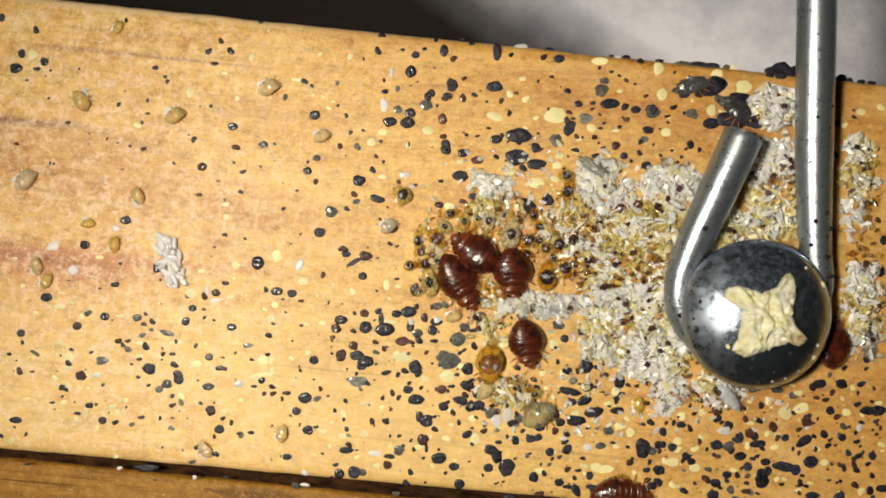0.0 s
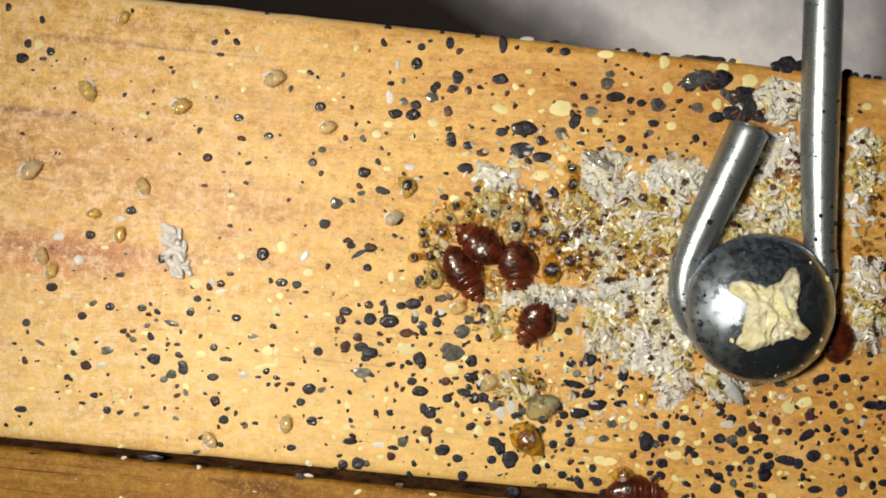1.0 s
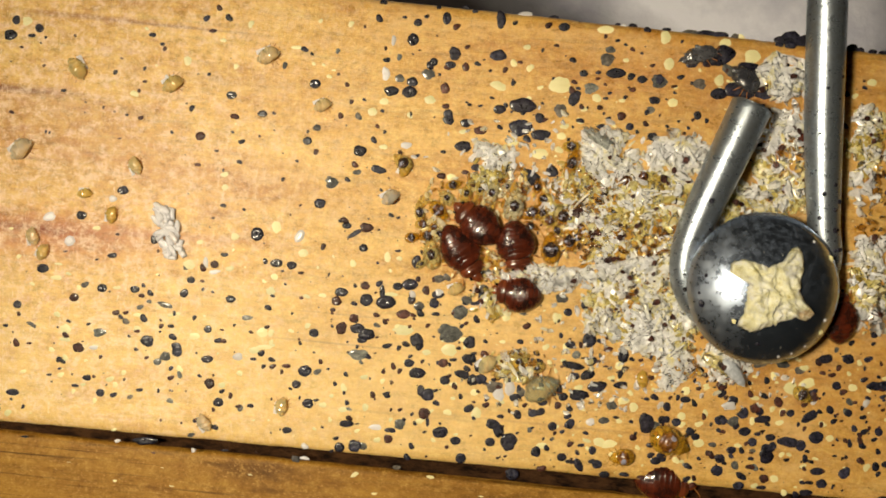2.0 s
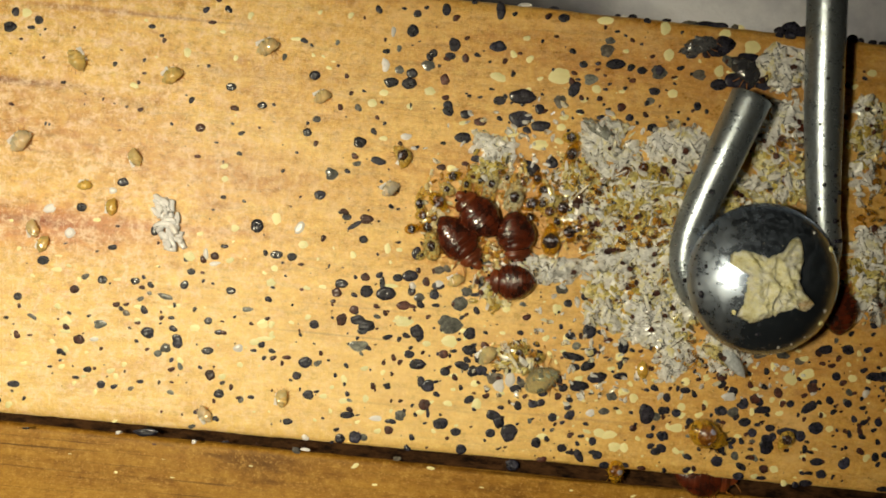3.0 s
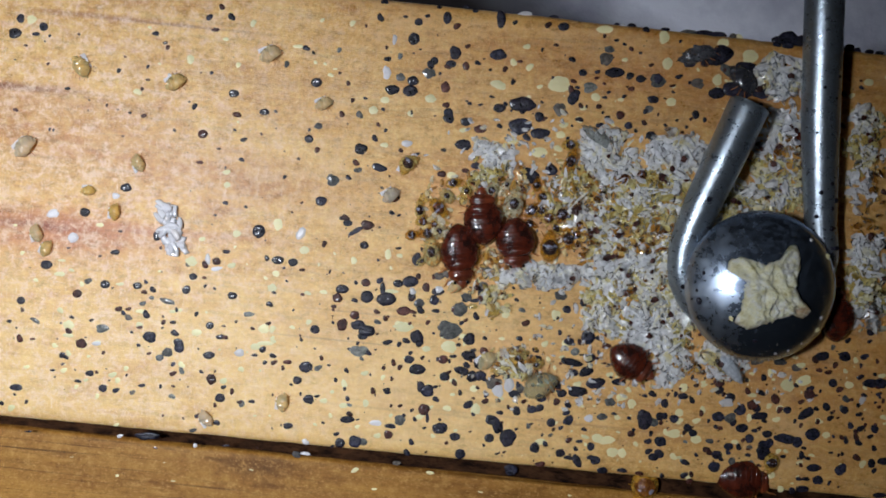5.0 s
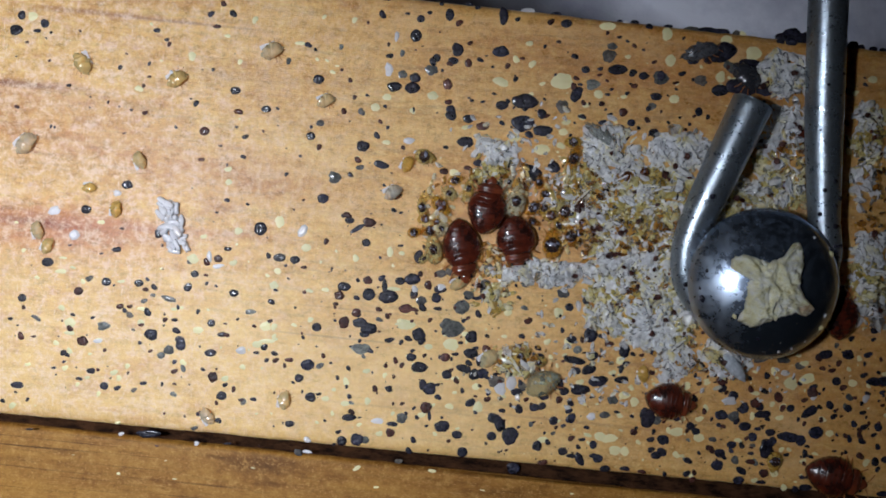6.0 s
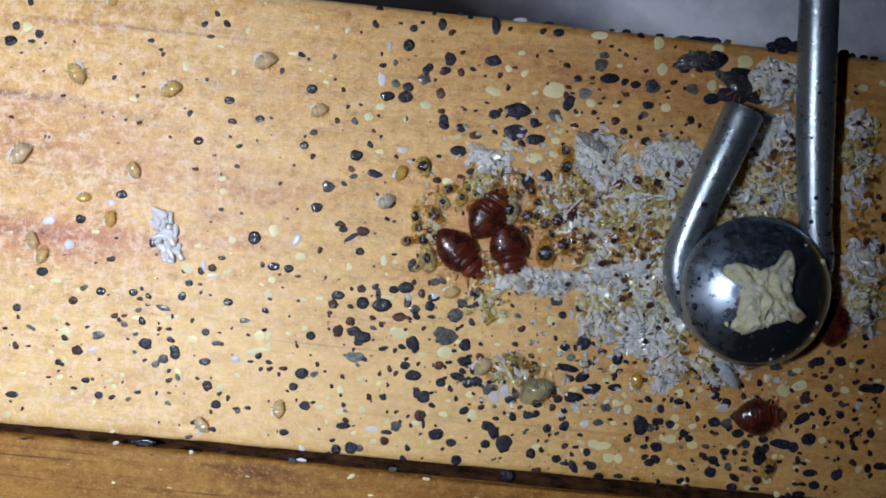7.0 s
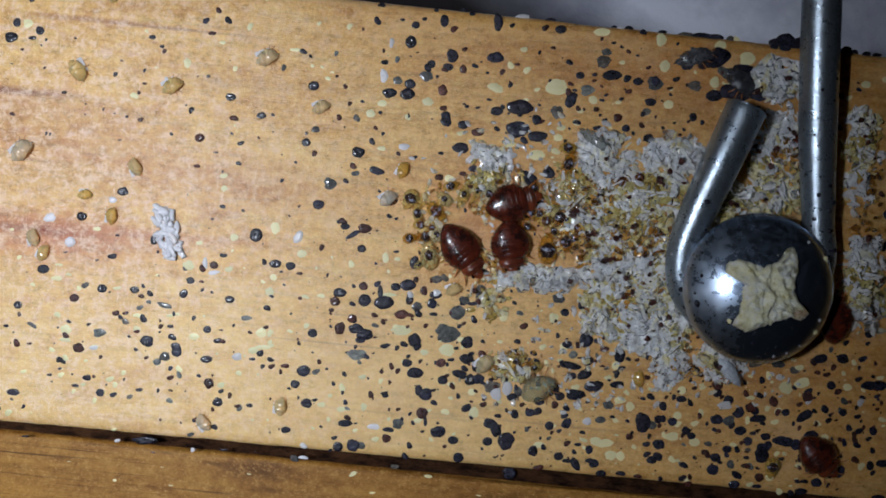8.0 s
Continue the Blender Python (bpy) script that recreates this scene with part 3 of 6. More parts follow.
def build_torch():
    """A hand torch held above the board, beside the lens; its bulb shines out of a short black barrel."""
    ob = tagged(new("torch"), "black hand torch held above the board", "torch")
    n = 32
    rings = [[(r * math.cos(a), r * math.sin(a), z) for a in (2 * math.pi * k / n for k in range(n))] for r, z in
             ((0.0005, 0.010), (0.0172, 0.010), (0.0172, -0.031), (0.0230, -0.031), (0.0230, 0.020), (0.0150, 0.045), (0.0150, 0.150), (0.0005, 0.150))]
    part("barrel", rings_to(bmesh.new(), rings), BLACKMETAL, ob, smooth=False)
    bm = bmesh.new()
    bmesh.ops.create_circle(bm, cap_ends=True, segments=32, radius=0.013)
    bulb = part("bulb", bm, GLOW, ob, "glowing white bulb", smooth=False)
    bulb.data.flip_normals()
    return ob


torch = build_torch()
build_board()
build_lower_board()
build_gap()
build_sheet()
build_room()


# ---- screw and wire hook ----
SCREW = Vector((0.03143, -0.00655, 0))


def dome(r):
    """Height of the screw head, in mm, at r mm from its axis."""
    s = min(r / 7.53, 1.0)
    return 4.1 + 3.15 * (1 - s ** 2.4) - 0.25 * max(0.0, (s - 0.93) / 0.07) ** 2


def build_screw():
    ob = tagged(new("screw"), "chrome dome-headed screw with dried cream paint in its cross slot", "screw")
    ob.location = SCREW
    bm = bmesh.new()
    n = 72
    radii = [0.02] + [7.53 * math.sin(math.pi / 2 * k / 22) for k in range(1, 23)]
    rings = [[Vector((r * math.cos(a), r * math.sin(a), dome(r))) * 1e-3 for a in (2 * math.pi * k / n for k in range(n))] for r in radii]
    for r, z in ((7.50, 3.72), (7.2, 3.62), (2.6, 3.6)):
        rings.append([Vector((r * math.cos(a), r * math.sin(a), z)) * 1e-3 for a in (2 * math.pi * k / n for k in range(n))])
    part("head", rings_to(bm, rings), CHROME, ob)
    bm = sweep([(0, 0, 0.004), (0, 0, 0.001), (0, 0, -0.012), (0, 0, -0.015)], [0.0024, 0.0024, 0.0023, 0.0005], 20)
    part("shank", bm, STEEL, ob)
    # dried paint spread out of the cross slot
    bm = bmesh.new()
    n, m, rows = 180, 24, []
    for j in range(m + 1):
        row = []
        for k in range(n):
            a = 2 * math.pi * k / n
            deg = math.degrees(a) - (360 if math.degrees(a) > 221 else 0)
            reach = 0.0553 * table(deg, (-139, 84), (-115, 78), (-104, 62), (-72, 49), (-47, 59), (-40, 78), (-26, 84), (-16, 55), (7, 43), (33, 56), (51, 83), (61, 93), (69, 84), (75, 59), (103, 46), (121, 64), (133, 81), (146, 90), (155, 83), (161, 46), (191, 51), (214, 63), (221, 84))
            reach = reach + 0.16 * noise.noise((4 * math.cos(a), 4 * math.sin(a), 2)) + 0.20 * noise.noise((11 * math.cos(a), 11 * math.sin(a), 1)) + 0.12 * noise.noise((26 * math.cos(a), 26 * math.sin(a), 4))
            r = reach * (j / m) if j else 0.01
            x, y = 0.30 + r * math.cos(a), -0.31 + r * math.sin(a)
            crest = max(0.0, 1 - 2.4 * abs(noise.noise((x * 0.62, y * 0.62, 3)))) + 0.45 * max(0.0, 1 - 2.4 * abs(noise.noise((x * 1.5, y * 1.5, 8))))
            thick = (0.12 + 0.62 * crest + 0.12 * noise.noise((x * 3, y * 3, 5))) * (1 - (j / m) ** 8)
            row.append(Vector((x, y, dome(math.hypot(x, y)) + max(thick, 0.02) - 0.03 * (j == m))) * 1e-3)
        rows.append(row)
    part("paint_filling", rings_to(bm, rows), GLUE, ob, "cracked cream paint clogging the cross slot")
    for x, y, r, material in ((6.35, 2.95, 0.34, CREAM), (-6.2, -1.4, 0.42, BLACK), (-6.5, -0.4, 0.2, BLACK), (-5.9, 1.3, 0.25, BLACK), (2.6, -6.3, 0.16, WHITE), (3.9, -5.6, 0.14, WHITE), (1.3, -6.6, 0.18, WHITE), (5.4, -4.2, 0.3, CREAM), (5.7, -3.0, 0.22, WHITE), (4.6, 4.6, 0.2, WHITE), (-3.4, -3.0, 0.3, CREAM), (-1.0, -5.2, 0.26, BLACK)):
        bm = blob(int(9 + x * 3), 14, 3, 0.3, True)
        bmesh.ops.transform(bm, verts=bm.verts, matrix=Matrix.Translation((x * 1e-3, y * 1e-3, dome(math.hypot(x, y)) * 1e-3 - 0.00006)) @ Matrix.Diagonal((r * 1e-3, r * 1e-3, 0.00016, 1)))
        part("speck", bm, material, ob)
    return ob


def build_wire():
    """A bar of 4 mm wire that comes down, bends round the screw under its head and ends cut off."""
    turns = ((38.15, 64, 4.0), (37.75, 24.8, 3.1), (37.72, 10, 2.3), (37.95, 0.5, 1.9), (38.15, -4.6, 1.7), (35.4, -9.4, 1.6), (31.4, -10.7, 1.6), (27.0, -9.7, 1.6), (24.5, -6.8, 1.7),
             (24.25, -3.3, 1.9), (25.55, 0.7, 2.3), (27.95, 6.1, 2.8), (30.30, 11.4, 3.1))
    gauge = (2.0, 1.98, 1.92, 1.62, 1.5, 1.5, 1.5, 1.5, 1.52, 1.62, 1.80, 2.0, 2.05)
    line = smooth_line([Vector(p) * 1e-3 for p in turns], 10)
    way = (line[-1] - line[-2]).normalized()
    line += [line[-1] + way * 0.00012, line[-1] + way * 0.0002]
    radii = [float(np.interp(k / 10, range(len(gauge)), gauge)) * 1e-3 for k in range(len(line) - 2)]
    radii += [radii[-1] * 0.98, radii[-1] * 0.89]
    ob = tagged(new("wire_hook"), "bent dull steel wire hooked round the screw", "wire")
    part("bar", sweep(line, radii, 32), STEEL, ob)
    tip, side = line[-1], way.orthogonal().normalized()
    rings = [[tip + way * h + (side * math.cos(a) + way.cross(side) * math.sin(a)) * r * (1 + 0.03 * math.sin(3 * a)) for a in (2 * math.pi * k / 24 for k in range(24))] for r, h in ((0.00180, 0.0), (0.0017, 0.00012), (0.0006, 0.00020), (0.00001, 0.00015))]
    part("cut_end", rings_to(bmesh.new(), rings), STEEL, ob, "roughly cut end of the wire")
    # specks stuck on the upper side of the bar
    dice = random.Random(3)
    for k in range(64):
        i = int(dice.triangular(10, len(line) - 6, 30))
        p, go = line[i], (line[i + 1] - line[i - 1]).normalized()
        out = (Vector((0, 0, 1)) + Vector((go.y, -go.x, 0)) * dice.uniform(-1.0, 1.0)).normalized()
        out = (out - go * out.dot(go)).normalized()
        r = (0.08 + 0.24 * dice.random() ** 2) * 1e-3
        bm = bmesh.new()
        bmesh.ops.create_icosphere(bm, subdivisions=1, radius=r, matrix=Matrix.Translation(p + out * radii[i]))
        part("speck", bm, BLACK, ob)
    return ob


# ---- droppings and egg specks ----
def blob(seed, n, rows, rag, soft):
    """A low dome with an uneven outline, 1 in radius and height."""
    bm = bmesh.new()
    rings = []
    for j in range(rows + 1):
        s = (1 - j / rows) if j < rows else 0.04
        ring = []
        for k in range(n):
            a = 2 * math.pi * k / n
            c = Vector((math.cos(a), math.sin(a), 0))
            r = s * (1 + 0.5 * rag * noise.noise(c * 0.7 + Vector((seed * 7.3, 0, 0))) + 0.65 * rag * noise.noise(c * 1.4 + Vector((0, seed * 3.1, 0))) + 0.18 * rag * noise.noise(c * 4.5 + Vector((0, seed * 1.7, 3))))
            h = ((1 - s ** 2) ** 1.3 if soft else (1 - s ** 3) ** 0.55 * (1 - 0.30 * max(0.0, 1 - s / 0.75) ** 1.5)) * (1 + 0.35 * noise.noise(c * s * 1.7 + Vector((0, 0, seed * 5.7))))
            ring.append((r * c.x, r * c.y, h))
        rings.append(ring)
    rings_to(bm, rings, False)
    bm.verts.ensure_lookup_table()
    bm.faces.new(bm.verts[-n:])
    return bm


def blob_set(name, material, count, n, rows, rag, soft=False):
    return [mesh_of(name, blob(i + 1, n, rows, rag, soft), material) for i in range(count)]


build_screw()
build_wire()

SMALL = {"dropping": blob_set("dropping", BLACK, 10, 20, 4, 0.20), "grey": blob_set("grey_dropping", GREY, 5, 18, 3, 0.4, True), "brown": blob_set("brown_dropping", BROWN, 4, 12, 2, 0.35),
         "egg": blob_set("egg_speck", CREAM, 7, 18, 4, 0.24, True), "case": blob_set("egg_case", WHITE, 6, 12, 2, 0.40)}
LARGE = {"dropping": blob_set("dropping", BLACK, 10, 34, 6, 0.30), "grey": blob_set("grey_dropping", GREY, 5, 30, 5, 0.5, True), "brown": blob_set("brown_dropping", BROWN, 3, 20, 4, 0.4),
         "egg": blob_set("egg_speck", CREAM, 6, 28, 5, 0.36, True), "case": blob_set("egg_case", WHITE, 6, 20, 4, 0.5)}
LABEL = {"dropping": ("dropping", "dried blue-black dropping stuck to the pine board", "droppings on the board"), "grey": ("dropping", "thin greyish dropping smeared on the pine board", "grey droppings"),
         "brown": ("dropping", "small brown dropping on the pine board", "brown droppings"), "egg": ("egg", "flat pale yellow egg stuck on the board", "pale eggs"), "case": ("egg case", "empty white egg case on the board", "white egg cases")}
TALL = {"dropping": 0.12, "grey": 0.07, "brown": 0.16, "egg": 0.07, "case": 0.20}
specks = {"dropping": [], "grey": [], "brown": [], "egg": [], "case": []}
chance = random.Random(5)


def scatter(kind, rows, z=0.0):
    """Each row: x, y, width, height and, if given, its turn in degrees. The tiniest are joined later."""
    for x, y, w, h, *turn in rows:
        top = -13.5 + 0.103 * x
        drop = 0.0007 if y < top + 4 else 0.0002 if y < top + 11 else 0.0
        if w * h < 205 and not drop and not z:
            specks["brown" if kind == "dropping" and chance.random() < 0.32 else kind].append((x, y, w, h))
            continue
        if kind == "dropping" and not drop:
            tint = chance.random()
            kind_here = "brown" if tint < 0.16 and w * h < 420 else "grey" if tint > 0.94 else kind
        else:
            kind_here = kind
        made = chance.choice((LARGE if w * h > 300 else SMALL)[kind_here])
        category, label, group = LABEL[kind_here]
        ob = new({"dropping": "dropping", "grey": "dropping", "brown": "dropping", "egg": "egg_speck", "case": "egg_case"}[kind_here], made)
        flip = chance.choice((0, 180))
        ob.matrix_basis = Matrix.Translation(at(x, max(y, top - 1), z - 0.00001 - drop)) @ pose(0, 0, 0, 0, 0, (turn[0] if turn else 0) + flip) @ Matrix.Diagonal((w * U / 2, h * U / 2, min(w, h, 26) * U * TALL[kind_here], 1))
        tagged(ob, label, category, group)


# upper left corner
scatter("dropping", [(3, 31, 14, 14), (63, 53, 13, 13), (223, 36, 9, 8), (327, 24, 8, 7), (38, 95, 15, 17), (78, 109, 16, 15), (28, 121, 24, 19), (65, 122, 13, 9), (89, 125, 7, 5), (47, 142, 7, 6), (140, 122, 5, 6), (86, 174, 6, 6), (275, 120, 11, 10), (292, 136, 8, 8), (296, 144, 10, 8), (210, 185, 10, 8), (221, 161, 6, 4), (261, 178, 6, 8), (261, 201, 7, 6), (251, 217, 8, 6), (369, 91, 12, 12), (380, 113, 13, 8), (391, 73, 12, 10), (373, 188, 9, 6)])
# upper edge
scatter("dropping", [(408, 90, 13, 14), (461, 38, 8, 7), (508, 39, 8, 6), (676, 66, 16, 18), (669, 90, 13, 15), (736, 97, 15, 14), (728, 126, 20, 22), (786, 90, 15, 22), (772, 71, 8, 8), (539, 144, 14, 10), (552, 152, 7, 7), (680, 142, 7, 7), (682, 162, 12, 11), (764, 165, 15, 15), (757, 172, 14, 14), (774, 187, 8, 6), (598, 187, 8, 5), (704, 194, 17, 15), (726, 200, 20, 17), (690, 216, 24, 18), (722, 217, 26, 20), (783, 211, 17, 20), (557, 204, 20, 17), (412, 224, 20, 14)])
# upper middle
scatter("dropping", [(120, 217, 9, 7), (613, 205, 10, 8), (739, 145, 5, 4), (769, 120, 4, 4), (820, 70, 12, 11), (835, 77, 10, 8), (803, 104, 15, 11), (880, 91, 16, 30), (905, 97, 9, 9), (963, 101, 12, 12), (990, 104, 20, 15), (918, 83, 12, 12), (800, 150, 21, 23), (876, 153, 28, 20), (793, 170, 20, 14), (819, 174, 14, 17), (840, 168, 13, 9), (822, 139, 10, 9), (862, 180, 6, 7), (851, 161, 6, 4), (977, 136, 9, 8), (953, 144, 7, 8), (993, 154, 4, 4), (914, 165, 9, 7)])
# upper right of middle
scatter("dropping", [(1024, 184, 16, 13), (1008, 199, 13, 8), (1011, 220, 18, 14), (1037, 210, 26, 20), (1015, 210, 9, 7), (1051, 182, 8, 6), (1049, 193, 12, 5), (1081, 183, 34, 18), (1107, 189, 17, 12), (1155, 197, 32, 24), (1131, 193, 11, 7), (1144, 170, 10, 8), (1135, 110, 14, 16), (1111, 97, 16, 10), (1109, 142, 9, 9), (1097, 134, 8, 6), (1083, 127, 9, 7), (1125, 149, 6, 6), (1062, 120, 8, 7), (1062, 203, 7, 6), (1070, 218, 9, 6), (1103, 208, 6, 4), (974, 80, 18, 9), (1170, 98, 16, 8)])
# along the upper edge by the wire
scatter("dropping", [(1085, 95, 10, 6), (1240, 108, 36, 14), (1262, 105, 30, 13), (1370, 122, 26, 22), (1398, 120, 24, 24), (1383, 135, 20, 18), (1364, 135, 16, 14), (1238, 148, 28, 24), (1218, 157, 26, 12), (1238, 165, 18, 14), (1318, 186, 62, 44, -20), (1336, 208, 44, 40), (1264, 152, 46, 34, 25), (1288, 212, 40, 28), (1310, 208, 44, 38), (1386, 118, 40, 40), (1414, 117, 34, 36), (1260, 218, 30, 20), (1193, 190, 14, 10), (1226, 202, 26, 18), (1212, 200, 8, 6), (1182, 206, 12, 7), (1183, 217, 8, 6), (1509, 142, 14, 14), (1530, 139, 16, 10), (1548, 141, 16, 8), (1513, 207, 10, 8), (1195, 128, 7, 6), (1495, 137, 22, 18)])
# left middle
scatter("dropping", [(29, 255, 10, 8), (343, 247, 11, 11), (254, 264, 10, 9), (230, 259, 6, 6), (189, 246, 5, 7), (158, 237, 4, 4), (358, 295, 18, 16), (386, 321, 8, 5), (353, 345, 11, 8, 40), (217, 300, 7, 4), (223, 390, 19, 16), (398, 416, 10, 9), (150, 434, 18, 16), (308, 289, 7, 6), (334, 239, 4, 4), (380, 438, 6, 5), (418, 261, 15, 12), (466, 256, 18, 13), (486, 255, 8, 6), (561, 280, 16, 14), (545, 287, 8, 6)])
# middle
scatter("dropping", [(544, 303, 17, 15), (559, 322, 12, 10), (426, 340, 10, 9), (526, 338, 6, 7), (461, 295, 6, 5), (414, 288, 7, 5), (635, 320, 22, 20), (660, 301, 11, 14), (627, 344, 14, 11), (667, 352, 27, 14, -15), (586, 374, 24, 20), (614, 370, 11, 9), (566, 412, 20, 18), (693, 403, 23, 18), (673, 388, 7, 6), (532, 415, 6, 5), (686, 367, 5, 4), (643, 231, 9, 5), (679, 287, 9, 7), (666, 277, 8, 9), (602, 259, 12, 10)])
# middle above the bugs
scatter("dropping", [(706, 322, 8, 10), (735, 328, 9, 7), (781, 321, 9, 8), (703, 436, 7, 6), (789, 255, 18, 16), (785, 242, 12, 12), (609, 441, 16, 12), (515, 432, 5, 4), (724, 257, 6, 12), (778, 363, 14, 14), (651, 438, 4, 4), (648, 349, 4, 3), (612, 276, 4, 3), (790, 265, 20, 18), (820, 271, 20, 16), (878, 247, 22, 16), (918, 240, 48, 26), (915, 279, 38, 30), (950, 291, 34, 20), (816, 312, 30, 18)])
# right above the bugs
scatter("dropping", [(1007, 228, 18, 26, -20), (879, 278, 10, 10), (845, 241, 9, 6), (953, 236, 8, 6), (1019, 266, 14, 11), (1006, 277, 6, 5), (1055, 276, 14, 12), (1068, 262, 10, 8), (1105, 276, 15, 14), (1118, 285, 9, 7), (1135, 251, 12, 9), (1148, 230, 22, 14), (1053, 243, 14, 8), (1170, 275, 8, 6), (888, 348, 20, 18), (838, 348, 18, 14), (820, 357, 14, 11), (933, 365, 40, 22, -30), (970, 355, 22, 20)])
# beside the wire
scatter("dropping", [(865, 227, 12, 5), (1097, 225, 10, 7), (1063, 227, 9, 7), (1223, 256, 14, 16), (1171, 276, 7, 5), (1189, 283, 10, 8), (1207, 278, 9, 6), (1190, 266, 7, 5), (1554, 263, 12, 8), (1535, 375, 12, 14), (1555, 390, 11, 12), (1565, 425, 14, 18), (1517, 429, 6, 5), (1522, 485, 16, 16), (1560, 480, 16, 20), (1535, 635, 16, 16), (1345, 250, 16, 14), (1510, 322, 18, 12)])
# left lower field
scatter("dropping", [(82, 527, 21, 16), (204, 504, 15, 12), (38, 590, 16, 15), (137, 577, 17, 15), (186, 561, 18, 16), (199, 567, 6, 4), (243, 563, 16, 13), (255, 574, 10, 9), (258, 556, 8, 7), (210, 604, 12, 12), (264, 652, 24, 20), (309, 646, 15, 12), (315, 662, 18, 14), (341, 546, 16, 13), (361, 548, 8, 7), (379, 567, 7, 6), (382, 519, 16, 14), (362, 525, 13, 13), (347, 612, 9, 9), (371, 632, 15, 14), (389, 652, 14, 12)])
# left lower field, small
scatter("dropping", [(395, 633, 8, 5), (306, 627, 10, 8), (289, 627, 10, 8), (288, 617, 5, 5), (127, 619, 9, 7), (17, 627, 9, 8), (58, 658, 10, 6), (247, 636, 10, 8), (162, 624, 9, 6), (122, 497, 8, 4), (177, 511, 9, 4), (284, 496, 7, 6), (233, 645, 8, 5), (278, 475, 16, 18), (398, 502, 12, 7), (285, 538, 5, 3), (374, 454, 3, 3), (287, 637, 6, 4)])
# lower middle
scatter("dropping", [(456, 466, 22, 24), (400, 502, 12, 8), (491, 516, 22, 15), (517, 520, 17, 15), (471, 513, 11, 10), (501, 530, 6, 6), (533, 533, 10, 7), (572, 487, 11, 11), (642, 489, 16, 14), (613, 450, 18, 12), (647, 453, 24, 16), (627, 464, 30, 9, 30), (703, 494, 10, 6), (735, 513, 17, 24), (410, 579, 18, 13), (476, 594, 12, 12), (506, 553, 7, 5), (604, 567, 24, 17), (595, 582, 18, 17), (628, 555, 9, 7), (645, 555, 17, 15), (647, 580, 22, 22)])
# below the bugs
scatter("dropping", [(675, 565, 10, 24), (682, 583, 34, 24), (670, 551, 12, 12), (702, 556, 18, 14), (724, 552, 28, 20), (738, 543, 8, 14), (752, 563, 14, 16), (772, 570, 22, 14), (727, 583, 12, 10), (769, 604, 13, 9), (712, 605, 24, 16), (728, 606, 14, 8), (680, 618, 10, 10), (632, 630, 28, 18), (648, 640, 30, 22), (640, 650, 20, 12), (735, 650, 24, 24), (717, 657, 16, 10), (684, 660, 18, 10), (556, 638, 18, 16), (532, 656, 7, 8), (530, 649, 5, 5)])
# small, lower middle
scatter("dropping", [(474, 628, 9, 8), (446, 637, 9, 6), (417, 625, 7, 6), (588, 603, 7, 6), (587, 614, 4, 4), (588, 626, 7, 6), (397, 653, 12, 10), (666, 645, 9, 4), (582, 536, 5, 8), (792, 637, 46, 32), (828, 653, 22, 22), (839, 585, 20, 8), (840, 613, 12, 14), (822, 620, 8, 8), (983, 557, 12, 14), (1000, 600, 16, 14), (983, 614, 9, 8), (1028, 589, 12, 15), (1047, 618, 34, 18), (1038, 647, 24, 28)])
# beside the egg heap
scatter("dropping", [(1056, 570, 24, 14), (1004, 657, 20, 14), (1070, 642, 12, 10), (1082, 648, 18, 10), (1052, 632, 10, 6), (1098, 630, 16, 18), (1113, 655, 22, 14), (1135, 658, 14, 16), (925, 560, 30, 12), (1104, 578, 20, 18), (1052, 488, 14, 10), (960, 552, 14, 14), (888, 577, 16, 12)])
# lower left corner
scatter("dropping", [(29, 744, 24, 12), (159, 718, 14, 14), (171, 716, 9, 6), (182, 744, 16, 15), (205, 748, 13, 10), (251, 739, 12, 9), (110, 686, 14, 10), (117, 690, 9, 10), (111, 702, 8, 5), (93, 713, 9, 6), (97, 725, 4, 4), (138, 732, 13, 8), (268, 660, 14, 8), (317, 670, 18, 24), (356, 714, 9, 7), (369, 685, 22, 14), (374, 727, 18, 19), (380, 713, 6, 5), (389, 760, 18, 17), (380, 773, 8, 8), (395, 741, 10, 9), (349, 792, 11, 10)])
# lower left, small
scatter("dropping", [(288, 792, 6, 5), (324, 797, 5, 5), (306, 740, 8, 6), (47, 769, 8, 7), (3, 772, 8, 10), (245, 668, 10, 6), (318, 728, 4, 3), (332, 741, 4, 3), (188, 710, 5, 3), (133, 712, 4, 5), (383, 700, 4, 3), (260, 829, 40, 14), (50, 822, 12, 5), (455, 848, 5, 4), (400, 845, 12, 5)])
# lower edge
scatter("dropping", [(540, 705, 24, 20), (525, 728, 16, 15), (508, 696, 14, 10), (484, 697, 12, 9), (482, 685, 14, 8), (468, 697, 10, 7), (450, 684, 10, 7), (464, 674, 11, 14), (581, 701, 6, 6), (556, 672, 6, 4), (593, 727, 9, 8), (612, 710, 8, 11), (546, 762, 20, 16), (560, 756, 10, 7), (445, 766, 11, 9), (482, 754, 5, 5), (636, 675, 40, 20), (663, 673, 5, 4), (722, 690, 18, 15), (706, 704, 10, 10), (678, 705, 8, 8)])
# lower edge, middle
scatter("dropping", [(737, 708, 30, 20), (743, 738, 14, 20), (755, 745, 24, 22), (769, 738, 9, 7), (770, 760, 12, 11), (659, 746, 12, 11), (684, 747, 14, 9), (614, 760, 11, 9), (691, 772, 6, 6), (707, 772, 10, 6), (750, 774, 10, 10), (755, 792, 8, 18), (714, 789, 8, 6), (613, 797, 26, 13), (632, 797, 9, 4), (571, 803, 6, 6), (509, 809, 18, 12), (690, 808, 18, 11), (686, 823, 17, 15), (776, 812, 26, 20)])
